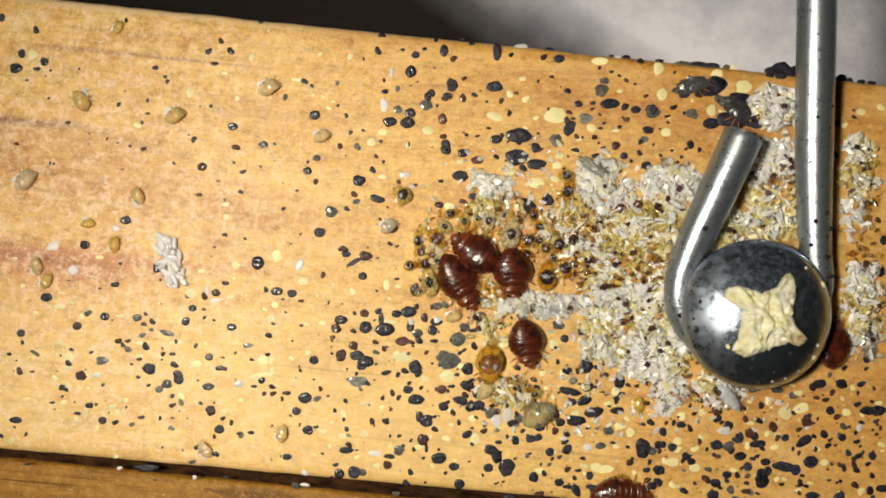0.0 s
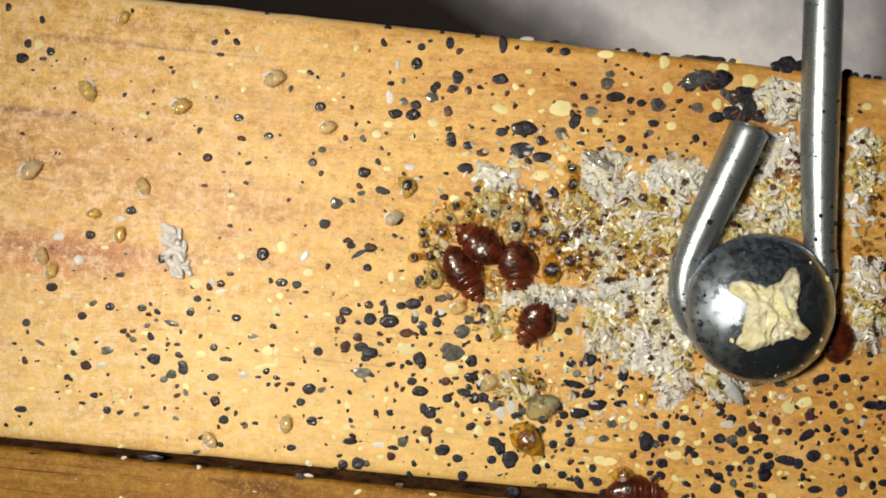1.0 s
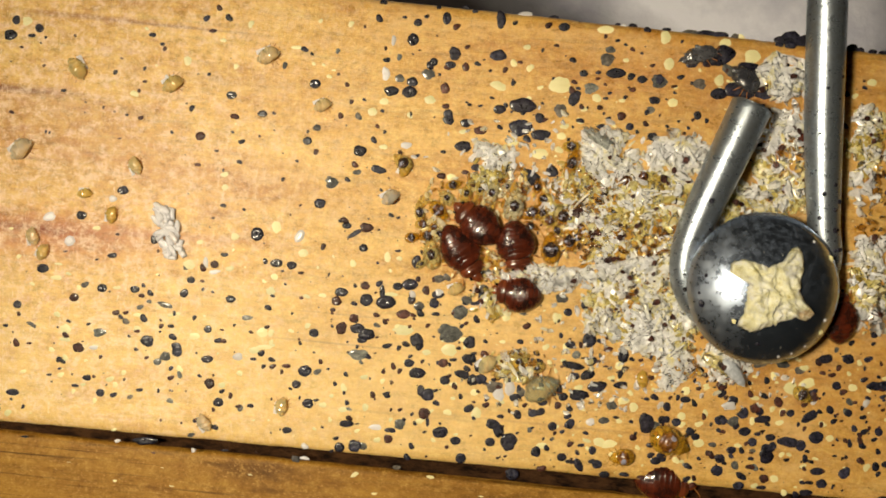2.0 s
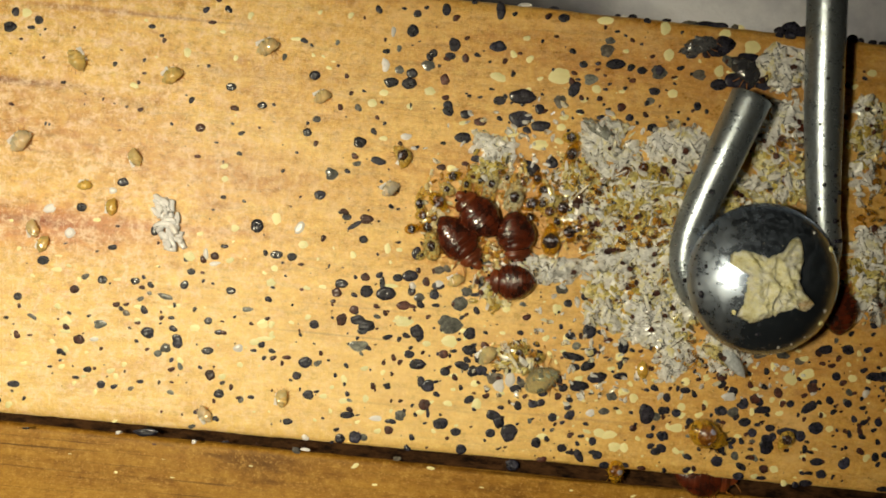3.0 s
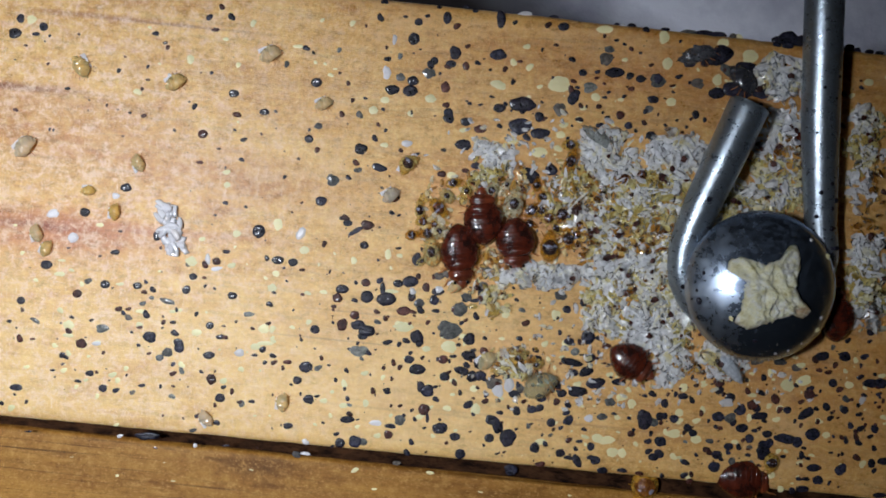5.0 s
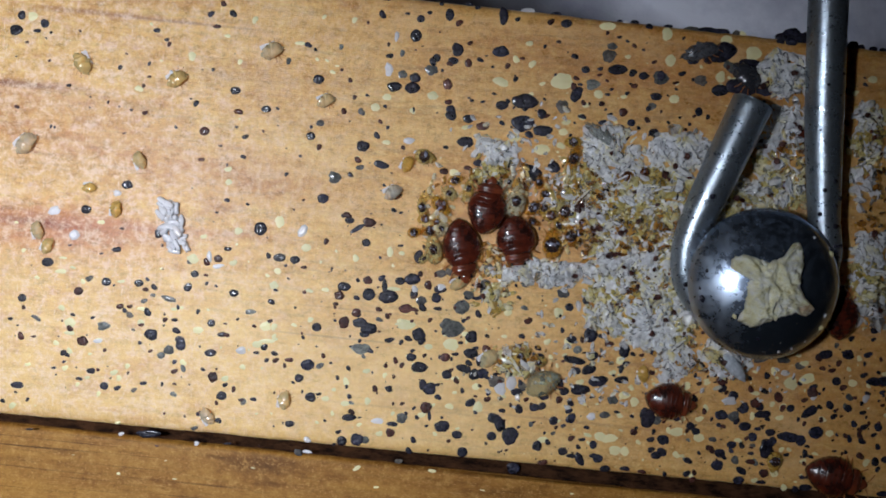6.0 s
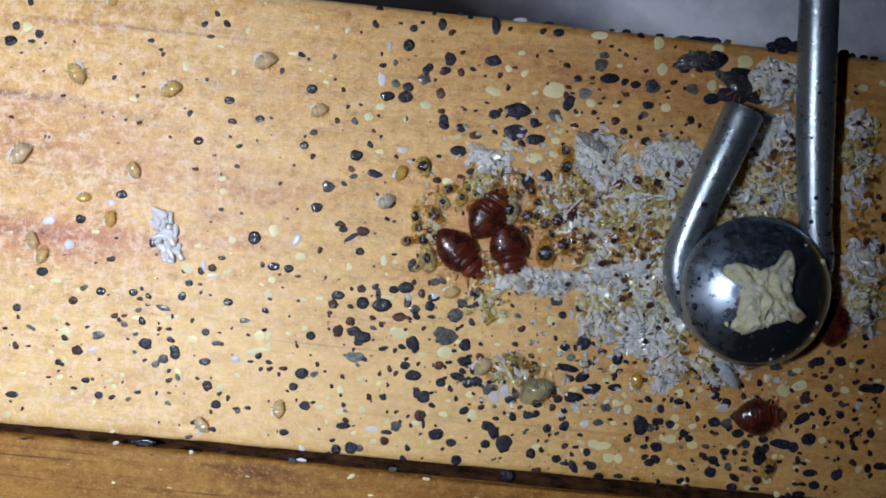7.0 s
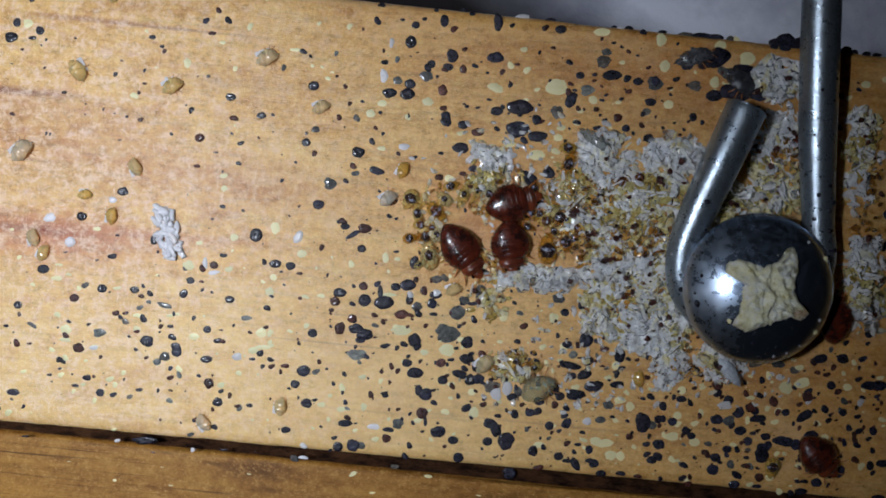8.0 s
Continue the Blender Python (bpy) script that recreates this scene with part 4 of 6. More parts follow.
# at the lower arris
scatter("dropping", [(601, 839, 18, 18), (627, 836, 22, 22), (642, 836, 15, 15), (727, 836, 12, 11), (719, 855, 12, 12), (587, 845, 7, 6), (733, 796, 8, 8), (750, 811, 7, 6), (777, 796, 7, 5), (753, 854, 6, 4), (788, 838, 6, 6), (782, 690, 18, 16), (785, 720, 18, 16), (800, 684, 12, 8), (828, 682, 26, 18), (845, 695, 18, 24), (848, 718, 20, 18), (816, 710, 28, 14, -15), (802, 730, 10, 14)])
# lower right of the bugs
scatter("dropping", [(872, 732, 30, 26), (908, 750, 22, 14), (915, 734, 10, 12), (925, 680, 18, 12), (945, 672, 12, 10), (948, 688, 16, 14), (940, 703, 12, 9), (1010, 694, 40, 14, -10), (1012, 712, 20, 12), (1035, 709, 26, 18, 20), (1048, 730, 26, 18), (1062, 728, 16, 12), (1093, 727, 26, 13), (1092, 708, 12, 14), (1100, 698, 16, 8), (1097, 675, 20, 30), (1018, 745, 32, 20), (992, 748, 18, 16), (985, 735, 12, 24), (956, 757, 20, 14), (983, 763, 16, 12)])
# lower middle field
scatter("dropping", [(1003, 768, 13, 13), (1000, 782, 18, 10), (940, 777, 20, 14), (974, 800, 16, 16), (978, 812, 8, 7), (827, 769, 20, 14, 30), (836, 758, 7, 6), (836, 786, 9, 8), (883, 783, 12, 10), (870, 797, 28, 18, -20), (880, 808, 20, 24), (897, 828, 30, 30, -40), (865, 828, 18, 16), (804, 826, 20, 15), (783, 810, 16, 18), (855, 841, 7, 6), (878, 856, 6, 5), (813, 857, 18, 18), (790, 837, 7, 6), (912, 812, 8, 5), (938, 803, 8, 5)])
# below the egg heap
scatter("dropping", [(958, 822, 6, 6), (1005, 831, 14, 10), (1024, 833, 12, 8), (1044, 842, 14, 16), (1064, 789, 20, 13), (1052, 866, 20, 16), (1085, 784, 10, 7), (1077, 763, 20, 16), (1040, 758, 7, 6), (1056, 743, 5, 4), (1138, 793, 28, 34), (1155, 798, 18, 16), (1166, 788, 16, 16), (1152, 748, 14, 13), (1174, 765, 14, 16), (1115, 819, 18, 10), (1150, 818, 9, 10), (1145, 832, 13, 12), (1167, 832, 22, 18), (1146, 850, 16, 10)])
# lower right
scatter("dropping", [(1165, 854, 20, 14, -30), (990, 854, 18, 14), (1020, 868, 14, 26, 30), (1005, 862, 16, 10), (955, 874, 16, 12), (1030, 680, 14, 5), (1053, 686, 9, 8), (1070, 664, 22, 9), (1148, 672, 18, 24), (1225, 700, 26, 14), (1450, 680, 28, 16, 15), (1438, 686, 12, 14), (1490, 680, 22, 18), (1525, 680, 16, 12), (1462, 708, 13, 10), (1470, 727, 17, 16), (1482, 738, 17, 10), (1518, 716, 14, 10), (1537, 727, 26, 16), (1555, 727, 24, 18)])
# right of the screw, below
scatter("dropping", [(1551, 746, 12, 8), (1525, 748, 12, 8), (1515, 766, 10, 8), (1545, 761, 7, 5), (1428, 747, 20, 20), (1328, 767, 20, 18), (1308, 775, 18, 20, -45), (1342, 786, 30, 14, 5), (1390, 775, 16, 14, 30), (1424, 781, 34, 16, 35), (1466, 789, 14, 10), (1472, 777, 6, 6), (1268, 788, 24, 18), (1222, 759, 12, 12), (1206, 752, 20, 12), (1173, 787, 12, 16), (1310, 808, 22, 16), (1341, 807, 11, 6), (1355, 818, 18, 14), (1388, 826, 38, 18, -8)])
# lower right field
scatter("dropping", [(1408, 832, 18, 20), (1435, 818, 26, 22), (1416, 855, 12, 14), (1420, 842, 9, 7), (1348, 850, 26, 26), (1350, 838, 24, 18), (1324, 826, 17, 17), (1254, 831, 20, 11), (1287, 840, 18, 14), (1305, 841, 12, 12), (1322, 845, 8, 5), (1269, 831, 5, 4), (1267, 855, 20, 16), (1211, 869, 16, 12), (1262, 876, 22, 20), (1305, 886, 22, 12, -30), (1321, 870, 16, 12), (1438, 877, 24, 14), (1224, 817, 17, 14), (1209, 816, 10, 8)])
# lower right corner
scatter("dropping", [(1272, 808, 10, 9), (1502, 802, 14, 12), (1520, 807, 16, 12), (1512, 822, 12, 14), (1516, 832, 15, 12), (1494, 828, 11, 14), (1537, 821, 12, 9), (1544, 842, 12, 10), (1488, 852, 9, 7), (1468, 850, 9, 6), (1562, 865, 26, 14), (1540, 869, 14, 18), (1465, 831, 8, 4), (1190, 707, 10, 8), (1187, 720, 20, 14), (1202, 738, 8, 6), (1222, 720, 8, 6), (1244, 720, 5, 5), (1257, 730, 7, 4), (1257, 719, 6, 6), (1348, 718, 14, 12)])
# below, by the lower arris
scatter("dropping", [(1270, 727, 20, 18), (1300, 903, 20, 14), (1209, 892, 14, 12), (1222, 890, 10, 10), (1219, 902, 14, 9), (1412, 897, 14, 7), (1424, 897, 14, 9), (1445, 899, 20, 16), (1418, 915, 24, 12), (1465, 905, 7, 6), (1555, 925, 24, 10), (1400, 918, 14, 10), (1340, 906, 16, 9), (1100, 884, 16, 10), (1130, 889, 14, 9), (1065, 884, 18, 12), (1170, 893, 10, 8)])
# thin smears
scatter("grey", [(597, 147, 10, 9), (704, 157, 11, 11), (756, 186, 26, 20), (505, 172, 12, 12), (1065, 160, 24, 26), (1070, 143, 20, 14), (1280, 180, 40, 20, -35), (1210, 112, 30, 14), (1290, 120, 16, 18), (631, 357, 14, 12), (633, 260, 12, 14), (985, 248, 24, 24), (156, 555, 14, 12), (268, 584, 8, 8), (297, 590, 28, 10, -15), (227, 619, 16, 10), (181, 639, 26, 17), (62, 625, 30, 12, -30), (332, 525, 12, 9), (740, 590, 18, 16), (666, 624, 15, 9), (439, 612, 22, 10), (773, 543, 22, 14)])
# thin smears, lower
scatter("grey", [(788, 540, 14, 14), (810, 602, 28, 26), (988, 575, 24, 20), (852, 560, 16, 18), (857, 533, 18, 20), (1528, 540, 40, 26), (282, 690, 16, 14), (296, 680, 20, 20), (321, 712, 11, 14), (341, 818, 13, 8), (562, 706, 15, 12), (427, 770, 14, 12), (617, 771, 12, 8), (833, 720, 12, 10), (304, 758, 12, 11), (1493, 755, 14, 14), (1487, 772, 14, 12), (1290, 790, 24, 20), (1405, 700, 20, 12), (1375, 690, 26, 14), (1335, 690, 30, 14), (1240, 683, 20, 24), (1295, 700, 34, 30)])
# brown ones
scatter("brown", [(844, 284, 22, 14), (955, 265, 18, 8), (665, 606, 14, 8), (1035, 528, 18, 20), (695, 696, 10, 12), (857, 763, 12, 12), (1247, 846, 16, 9), (787, 175, 12, 10), (227, 604, 10, 8), (1345, 890, 18, 16), (1190, 640, 16, 12), (1110, 520, 14, 12), (1150, 560, 14, 12), (850, 580, 14, 12)])
# upper field
scatter("egg", [(57, 97, 20, 18), (336, 165, 16, 22), (243, 222, 14, 12), (398, 129, 10, 9), (446, 101, 13, 14), (620, 100, 12, 11), (567, 95, 8, 9), (420, 174, 11, 9), (555, 169, 10, 7), (572, 171, 8, 6), (582, 191, 11, 9), (590, 180, 8, 5), (525, 141, 18, 9), (876, 206, 32, 18, -20), (983, 204, 42, 34), (926, 139, 12, 12), (931, 175, 14, 14), (949, 209, 12, 9), (1063, 108, 28, 14), (1166, 122, 18, 24), (1172, 168, 20, 24), (1098, 161, 10, 10)])
# by the upper edge
scatter("egg", [(1270, 130, 20, 16), (1300, 122, 14, 18), (1317, 155, 30, 26), (1266, 152, 20, 22), (1260, 195, 18, 22), (1285, 200, 12, 12), (1526, 198, 18, 14), (1560, 190, 14, 12), (1180, 234, 20, 18), (400, 362, 14, 12), (401, 384, 15, 14), (657, 252, 18, 16), (678, 234, 18, 14), (757, 231, 22, 16), (722, 258, 10, 13), (677, 313, 14, 12), (815, 286, 12, 10), (900, 303, 22, 16), (948, 324, 28, 18), (982, 317, 15, 13), (986, 293, 18, 14), (1025, 246, 16, 8)])
# left middle field
scatter("egg", [(795, 365, 18, 14), (177, 456, 13, 10), (110, 519, 14, 6), (106, 543, 18, 11), (127, 536, 10, 7), (212, 560, 14, 8), (337, 520, 24, 20), (357, 480, 11, 10), (107, 607, 11, 13), (121, 633, 22, 18), (121, 651, 18, 10), (173, 663, 16, 7), (248, 608, 15, 9), (246, 632, 15, 10), (305, 608, 10, 7), (347, 645, 22, 15), (365, 609, 8, 6), (64, 554, 9, 9), (418, 470, 17, 15), (491, 453, 17, 22), (537, 498, 18, 15), (409, 526, 13, 12)])
# middle field
scatter("egg", [(487, 540, 16, 14), (469, 548, 10, 7), (480, 565, 20, 17), (571, 572, 13, 10), (543, 574, 14, 9), (624, 516, 14, 12), (684, 505, 12, 20), (705, 507, 10, 10), (590, 504, 5, 6), (481, 638, 13, 12), (466, 637, 20, 17), (545, 625, 13, 9), (712, 632, 36, 18), (688, 570, 30, 8), (470, 663, 30, 8), (481, 655, 8, 12), (97, 669, 14, 9), (121, 683, 12, 11), (223, 709, 12, 9), (208, 730, 12, 10), (113, 713, 12, 11), (135, 742, 10, 9)])
# lower field
scatter("egg", [(321, 702, 13, 12), (172, 758, 10, 10), (20, 780, 15, 11), (395, 730, 12, 14), (152, 730, 11, 8), (206, 809, 10, 6), (157, 688, 12, 6), (426, 709, 10, 12), (451, 669, 18, 12), (572, 764, 13, 12), (607, 772, 20, 13), (646, 768, 13, 16), (742, 791, 14, 12), (667, 825, 12, 12), (557, 806, 9, 6), (587, 748, 8, 10), (753, 671, 18, 12), (765, 825, 10, 8), (584, 790, 9, 9), (644, 715, 12, 10), (793, 667, 30, 22), (837, 741, 15, 14)])
# lower middle field
scatter("egg", [(800, 727, 12, 10), (790, 776, 14, 13), (1071, 831, 34, 16, 10), (1100, 756, 24, 10, 15), (1034, 825, 14, 9), (955, 834, 20, 12), (1082, 852, 22, 20), (1110, 741, 10, 11), (1027, 770, 10, 7), (1090, 790, 14, 9), (1123, 837, 10, 10), (885, 757, 10, 10), (1092, 816, 9, 6), (1176, 816, 10, 14), (1190, 818, 30, 18), (1230, 795, 16, 12), (1241, 776, 13, 14), (1328, 749, 15, 10), (1390, 732, 26, 22), (1418, 723, 30, 18, 15), (1375, 848, 12, 10), (1388, 848, 11, 8)])
# lower right field
scatter("egg", [(1371, 792, 14, 12), (1376, 773, 14, 14), (1358, 768, 12, 10), (1446, 794, 16, 10), (1498, 730, 18, 14), (1200, 796, 14, 12), (1200, 781, 16, 16), (1524, 870, 14, 14), (1485, 872, 7, 8), (1434, 855, 12, 7), (1560, 787, 16, 10), (1562, 798, 14, 6), (1243, 732, 13, 8), (1413, 868, 12, 10), (1328, 903, 12, 10), (1380, 915, 14, 10), (1050, 770, 6, 5), (1010, 815, 6, 5), (875, 745, 6, 5), (1400, 905, 6, 5)])
# white cases
scatter("case", [(680, 185, 14, 22), (694, 128, 10, 16), (1095, 102, 13, 12), (923, 78, 24, 10), (716, 310, 20, 13), (130, 478, 18, 18), (530, 469, 14, 24, -30), (728, 570, 14, 12), (774, 567, 16, 14), (171, 665, 14, 10), (423, 680, 18, 14), (540, 837, 14, 10), (664, 803, 24, 10), (1040, 792, 16, 14), (1283, 762, 26, 16), (1522, 757, 14, 14), (205, 405, 18, 10, 30), (367, 515, 8, 24), (382, 532, 22, 8), (212, 829, 12, 6), (345, 845, 10, 7), (540, 858, 16, 7, 20)])
# white chips
scatter("case", [(95, 437, 22, 14, 20), (730, 330, 10, 8), (880, 745, 20, 22), (898, 734, 18, 26), (1430, 755, 14, 10), (300, 193, 8, 8)])
# chips and slivers lying on the lower board and in the gap
scatter("case", [(345, 868, 11, 5)], -0.0017)
scatter("grey", [(210, 856, 14, 9, -8), (520, 866, 16, 12, -30), (700, 880, 14, 9)], -0.0017)
scatter("egg", [(118, 872, 20, 3, -6), (285, 881, 18, 3, -6), (440, 893, 16, 4, -8), (625, 893, 18, 8, 30), (760, 896, 14, 6, -10), (300, 914, 16, 4, -6), (660, 926, 14, 6), (200, 905, 9, 7), (850, 930, 16, 4, -8), (1010, 935, 12, 5), (1120, 945, 14, 6, 20), (1210, 952, 16, 8, -30)], -0.0015)
scatter("dropping", [(52, 852, 14, 6), (265, 858, 30, 12), (160, 905, 9, 6), (218, 870, 8, 5), (540, 918, 10, 7), (600, 935, 10, 6), (880, 946, 18, 8), (905, 890, 24, 20)], -0.0016)


def sprinkle(seed, count, x0, x1, y0, y1):
    """Many middling droppings and eggs, clear of the screw and of one another."""
    dice, put = random.Random(seed), []
    while len(put) < count:
        x, y = dice.uniform(x0, x1), dice.uniform(y0, y1)
        r = 8.0 + 11.0 * dice.random() ** 2
        if math.hypot(x - 1336, y - 551) < 160 or y > 775 + 0.0885 * x or any(math.hypot(x - a, y - b) < 0.55 * (r + c) + 3 for a, b, c in put):
            continue
        put.append((x, y, r))
        kind = "egg" if dice.random() < 0.24 else "dropping" if dice.random() < 0.82 else "brown" if dice.random() < 0.5 else "grey"
        scatter(kind, [(x, y, r * dice.uniform(0.9, 1.3), r, dice.uniform(-90, 90))])


sprinkle(61, 150, 830, 1560, 650, 905)
sprinkle(62, 46, 600, 1010, 570, 800)
sprinkle(63, 40, 880, 1500, 150, 300)
sprinkle(64, 26, 20, 620, 560, 810)


def join_specks():
    """The tiniest specks, joined by kind, with a sprinkling of dust-fine ones between them."""
    dice = random.Random(11)
    for k in range(3400):
        x, y = dice.uniform(-20, 1600), dice.uniform(20, 930)
        if not -5 + 0.103 * x < y < 790 + 0.0885 * x:
            continue
        crowd = 0.07 + 0.9 * math.exp(-((x - 1150) / 430) ** 2 - ((y - 640) / 330) ** 2)
        if dice.random() < crowd:
            s = 2.0 + 6.5 * dice.random() ** 2.2
            specks["dropping" if dice.random() < 0.36 else "egg" if dice.random() < 0.62 else "brown"].append((x, y, s * dice.uniform(0.8, 1.4), s))
    words = {"dropping": ("dropping_specks", "tiny dark droppings sprinkled on the board", BLACK), "grey": ("grey_specks", "tiny grey smears on the board", GREY),
             "brown": ("brown_specks", "tiny brown specks on the board", BROWN), "egg": ("egg_crumbs", "tiny pale yellow crumbs on the board", CREAM), "case": ("case_chips", "tiny white chips on the board", WHITE)}
    for kind, rows in specks.items():
        verts, faces = [], []
        for x, y, w, h in rows:
            c, base, n = at(x, y, -0.00001), len(verts), 10
            turn, lift = dice.uniform(0, 6), min(w, h) * U * TALL[kind]
            for s, z in ((1.0, 0.0), (0.82, 0.62), (0.45, 0.95)):
                for k in range(n):
                    a = 2 * math.pi * k / n
                    r = s * (1 + 0.22 * math.sin(2 * a + turn) + 0.1 * math.sin(3 * a - turn))
                    verts.append((c.x + r * math.cos(a) * w * U / 2, c.y + r * math.sin(a) * h * U / 2, c.z + z * lift))
            faces += [(base + j * n + k, base + j * n + (k + 1) % n, base + j * n + n + (k + 1) % n, base + j * n + n + k) for j in (0, 1) for k in range(n)] + [tuple(range(base + 2 * n, base + 3 * n))]
        if verts:
            name, label, material = words[kind]
            me = bpy.data.meshes.new(name)
            me.from_pydata(verts, [], faces)
            me.materials.append(material)
            me.shade_smooth()
            tagged(new(name, me), label, "specks", kind="stuff")


join_specks()


# ---- heaps of eggs, cast skins and crumbs round the screw ----
def heap(name, label, material, count, size, slim, patches, seed, flat=0.5, lift=1.0, crumple=0.3, bare=-0.30):
    """Many small curled flakes strewn in soft-edged patches (x, y, half width, half height, turn, weight)."""
    dice = random.Random(seed)
    weights = [p[2] * p[3] * p[5] for p in patches]
    verts, faces = [], []
    rows = ((-0.95, 0.35), (-0.4, 0.95), (0.4, 0.9), (0.97, 0.3))
    for k in range(count):
        px, py, hw, hh, turn, _ = dice.choices(patches, weights)[0]
        while True:
            u, v = dice.gauss(0, 0.52), dice.gauss(0, 0.52)
            if u * u + v * v < 1.15:
                break
        a = radians(turn)
        x, y = px + hw * u * math.cos(a) + hh * v * math.sin(a), py - hw * u * math.sin(a) + hh * v * math.cos(a)
        ragged = noise.noise((x * 0.030, y * 0.030, seed)) + 0.5 * noise.noise((x * 0.08, y * 0.08, seed + 5))
        if ragged < bare or (x - 1336) ** 2 + (y - 551) ** 2 < 118 ** 2:
            continue
        pile = max(0.0, 1 - (u * u + v * v)) * lift
        long = size * dice.uniform(0.6, 1.3) * U / 2
        wide = long * slim * dice.uniform(0.8, 1.25)
        m = Matrix.Translation(at(x, y, wide * 0.55 + pile * dice.random() * 0.0014)) @ Euler((dice.uniform(-0.5, 0.5), dice.gauss(0, 0.35), dice.uniform(0, 6.3))).to_matrix().to_4x4()
        base, curl, bend = len(verts), dice.uniform(0.1, 1.0) * flat, dice.gauss(0, 0.25)
        for s, r in rows:
            for q in (-1, -0.35, 0.4, 1):
                shake = Vector((dice.uniform(-1, 1), dice.uniform(-1, 1), dice.uniform(-0.7, 0.7))) * wide * crumple
                verts.append(m @ (Vector((s * long, q * r * wide, (1 - q * q) * r * wide * curl + bend * s * s * long)) + shake))
        for j in range(3):
            faces += [(base + j * 4 + i, base + j * 4 + i + 1, base + j * 4 + i + 5, base + j * 4 + i + 4) for i in range(3)]
    me = bpy.data.meshes.new(name)
    me.from_pydata(verts, [], faces)
    me.materials.append(material)
    return tagged(new(name, me), label, "heap", kind="stuff")


PALE_PATCHES = [(960, 540, 90, 20, 0, 1.2), (1070, 340, 46, 66, 25, 1.0), (1190, 335, 56, 46, 0, 1.0), (1110, 520, 80, 70, 0, 0.7), (1140, 600, 80, 70, -35, 1.0), (1180, 680, 30, 50, 0, 0.9),
                (1370, 195, 42, 46, 0, 1.1), (1375, 300, 50, 60, 0, 0.7), (1515, 275, 26, 40, 0, 0.5), (1513, 385, 22, 40, 0, 0.6), (1525, 500, 36, 55, 0, 0.5), (1530, 600, 30, 40, 0, 0.3), (1275, 685, 44, 34, -30, 1.0), (865, 335, 34, 34, 0, 0.7), (1040, 430, 60, 40, 0, 0.35), (1060, 610, 50, 30, 0, 0.3)]
TAN_PATCHES = [(1110, 450, 100, 70, 0, 1.0), (1110, 585, 80, 60, 0, 0.7), (1160, 530, 60, 60, 0, 0.9), (1290, 420, 60, 40, 40, 1.0), (1370, 370, 50, 60, 0, 1.0), (1150, 385, 60, 40, 0, 0.8), (860, 360, 40, 30, 0, 0.35), (860, 575, 40, 40, 0, 0.25), (1010, 400, 50, 60, 0, 0.5),
               (1520, 300, 40, 60, 0, 0.5), (1525, 560, 40, 60, 0, 0.5), (1190, 600, 40, 90, 0, 0.5), (910, 695, 50, 24, 0, 0.3)]
heap("egg_heap", "heap of white and greyish empty egg cases around the screw", FLAKE, 3300, 24, 0.48, PALE_PATCHES, 3, 0.45, 0.45, 0.12, -0.10)
heap("skin_heap", "olive and yellow cast skins and crumbs around the screw", STRAW, 5200, 18, 0.55, TAN_PATCHES, 8, 0.6, 0.5, 0.16, -0.16)
heap("skin_flakes", "thin pale flakes of shed skin among the egg cases", FLAKE, 900, 24, 0.6, PALE_PATCHES + TAN_PATCHES, 14, 0.8, 0.6, 0.2)
heap("skin_slivers", "glassy slivers of shed skin sticking out of the heap", FLAKE, 620, 30, 0.17, PALE_PATCHES + TAN_PATCHES, 27, 0.5, 0.9, 0.10)
heap("amber_skins", "brownish amber cast skins and dirt under the crowded bugs", GRIME, 520, 15, 0.6, [(900, 400, 110, 46, 0, 1.0), (765, 450, 40, 70, 0, 1.0), (870, 520, 60, 40, 0, 0.7), (1000, 460, 50, 50, 0, 0.8), (910, 690, 60, 26, 0, 0.6), (1380, 370, 50, 60, 0, 0.5), (1130, 470, 90, 60, 0, 0.5), (1520, 580, 40, 60, 0, 0.5)], 17, 1.0, 0.3, 0.2)
heap("rusty_skins", "rust-brown and amber skins tangled among the egg cases", RUST, 900, 14, 0.6, [(1110, 580, 80, 60, 0, 0.9), (1040, 400, 80, 50, 0, 1.0), (1130, 470, 90, 60, 0, 1.0), (1190, 560, 50, 70, 0, 1.0), (1030, 470, 40, 50, 0, 0.8), (1200, 690, 60, 30, 0, 0.6), (1385, 340, 50, 70, 0, 0.8), (1530, 420, 30, 120, 0, 0.6), (900, 690, 60, 26, 0, 0.5)], 52, 1.0, 0.75, 0.25)
heap("stray_flakes", "shed flakes blown thinly round the heap", FLAKE, 420, 13, 0.55, [(1080, 640, 160, 110, 0, 1.0), (950, 360, 200, 110, 0, 0.8), (1300, 720, 120, 50, 0, 1.0), (1000, 740, 200, 60, 0, 0.5)], 44, 0.7, 0.0, 0.2)
heap("dark_crumbs", "dark brown crumbs lodged among the egg cases", BROWN, 170, 12, 0.8, [(x, y, w, h, t, 1.0) for x, y, w, h, t, _ in PALE_PATCHES + TAN_PATCHES], 21, 1.2, 1.1, 0.3)


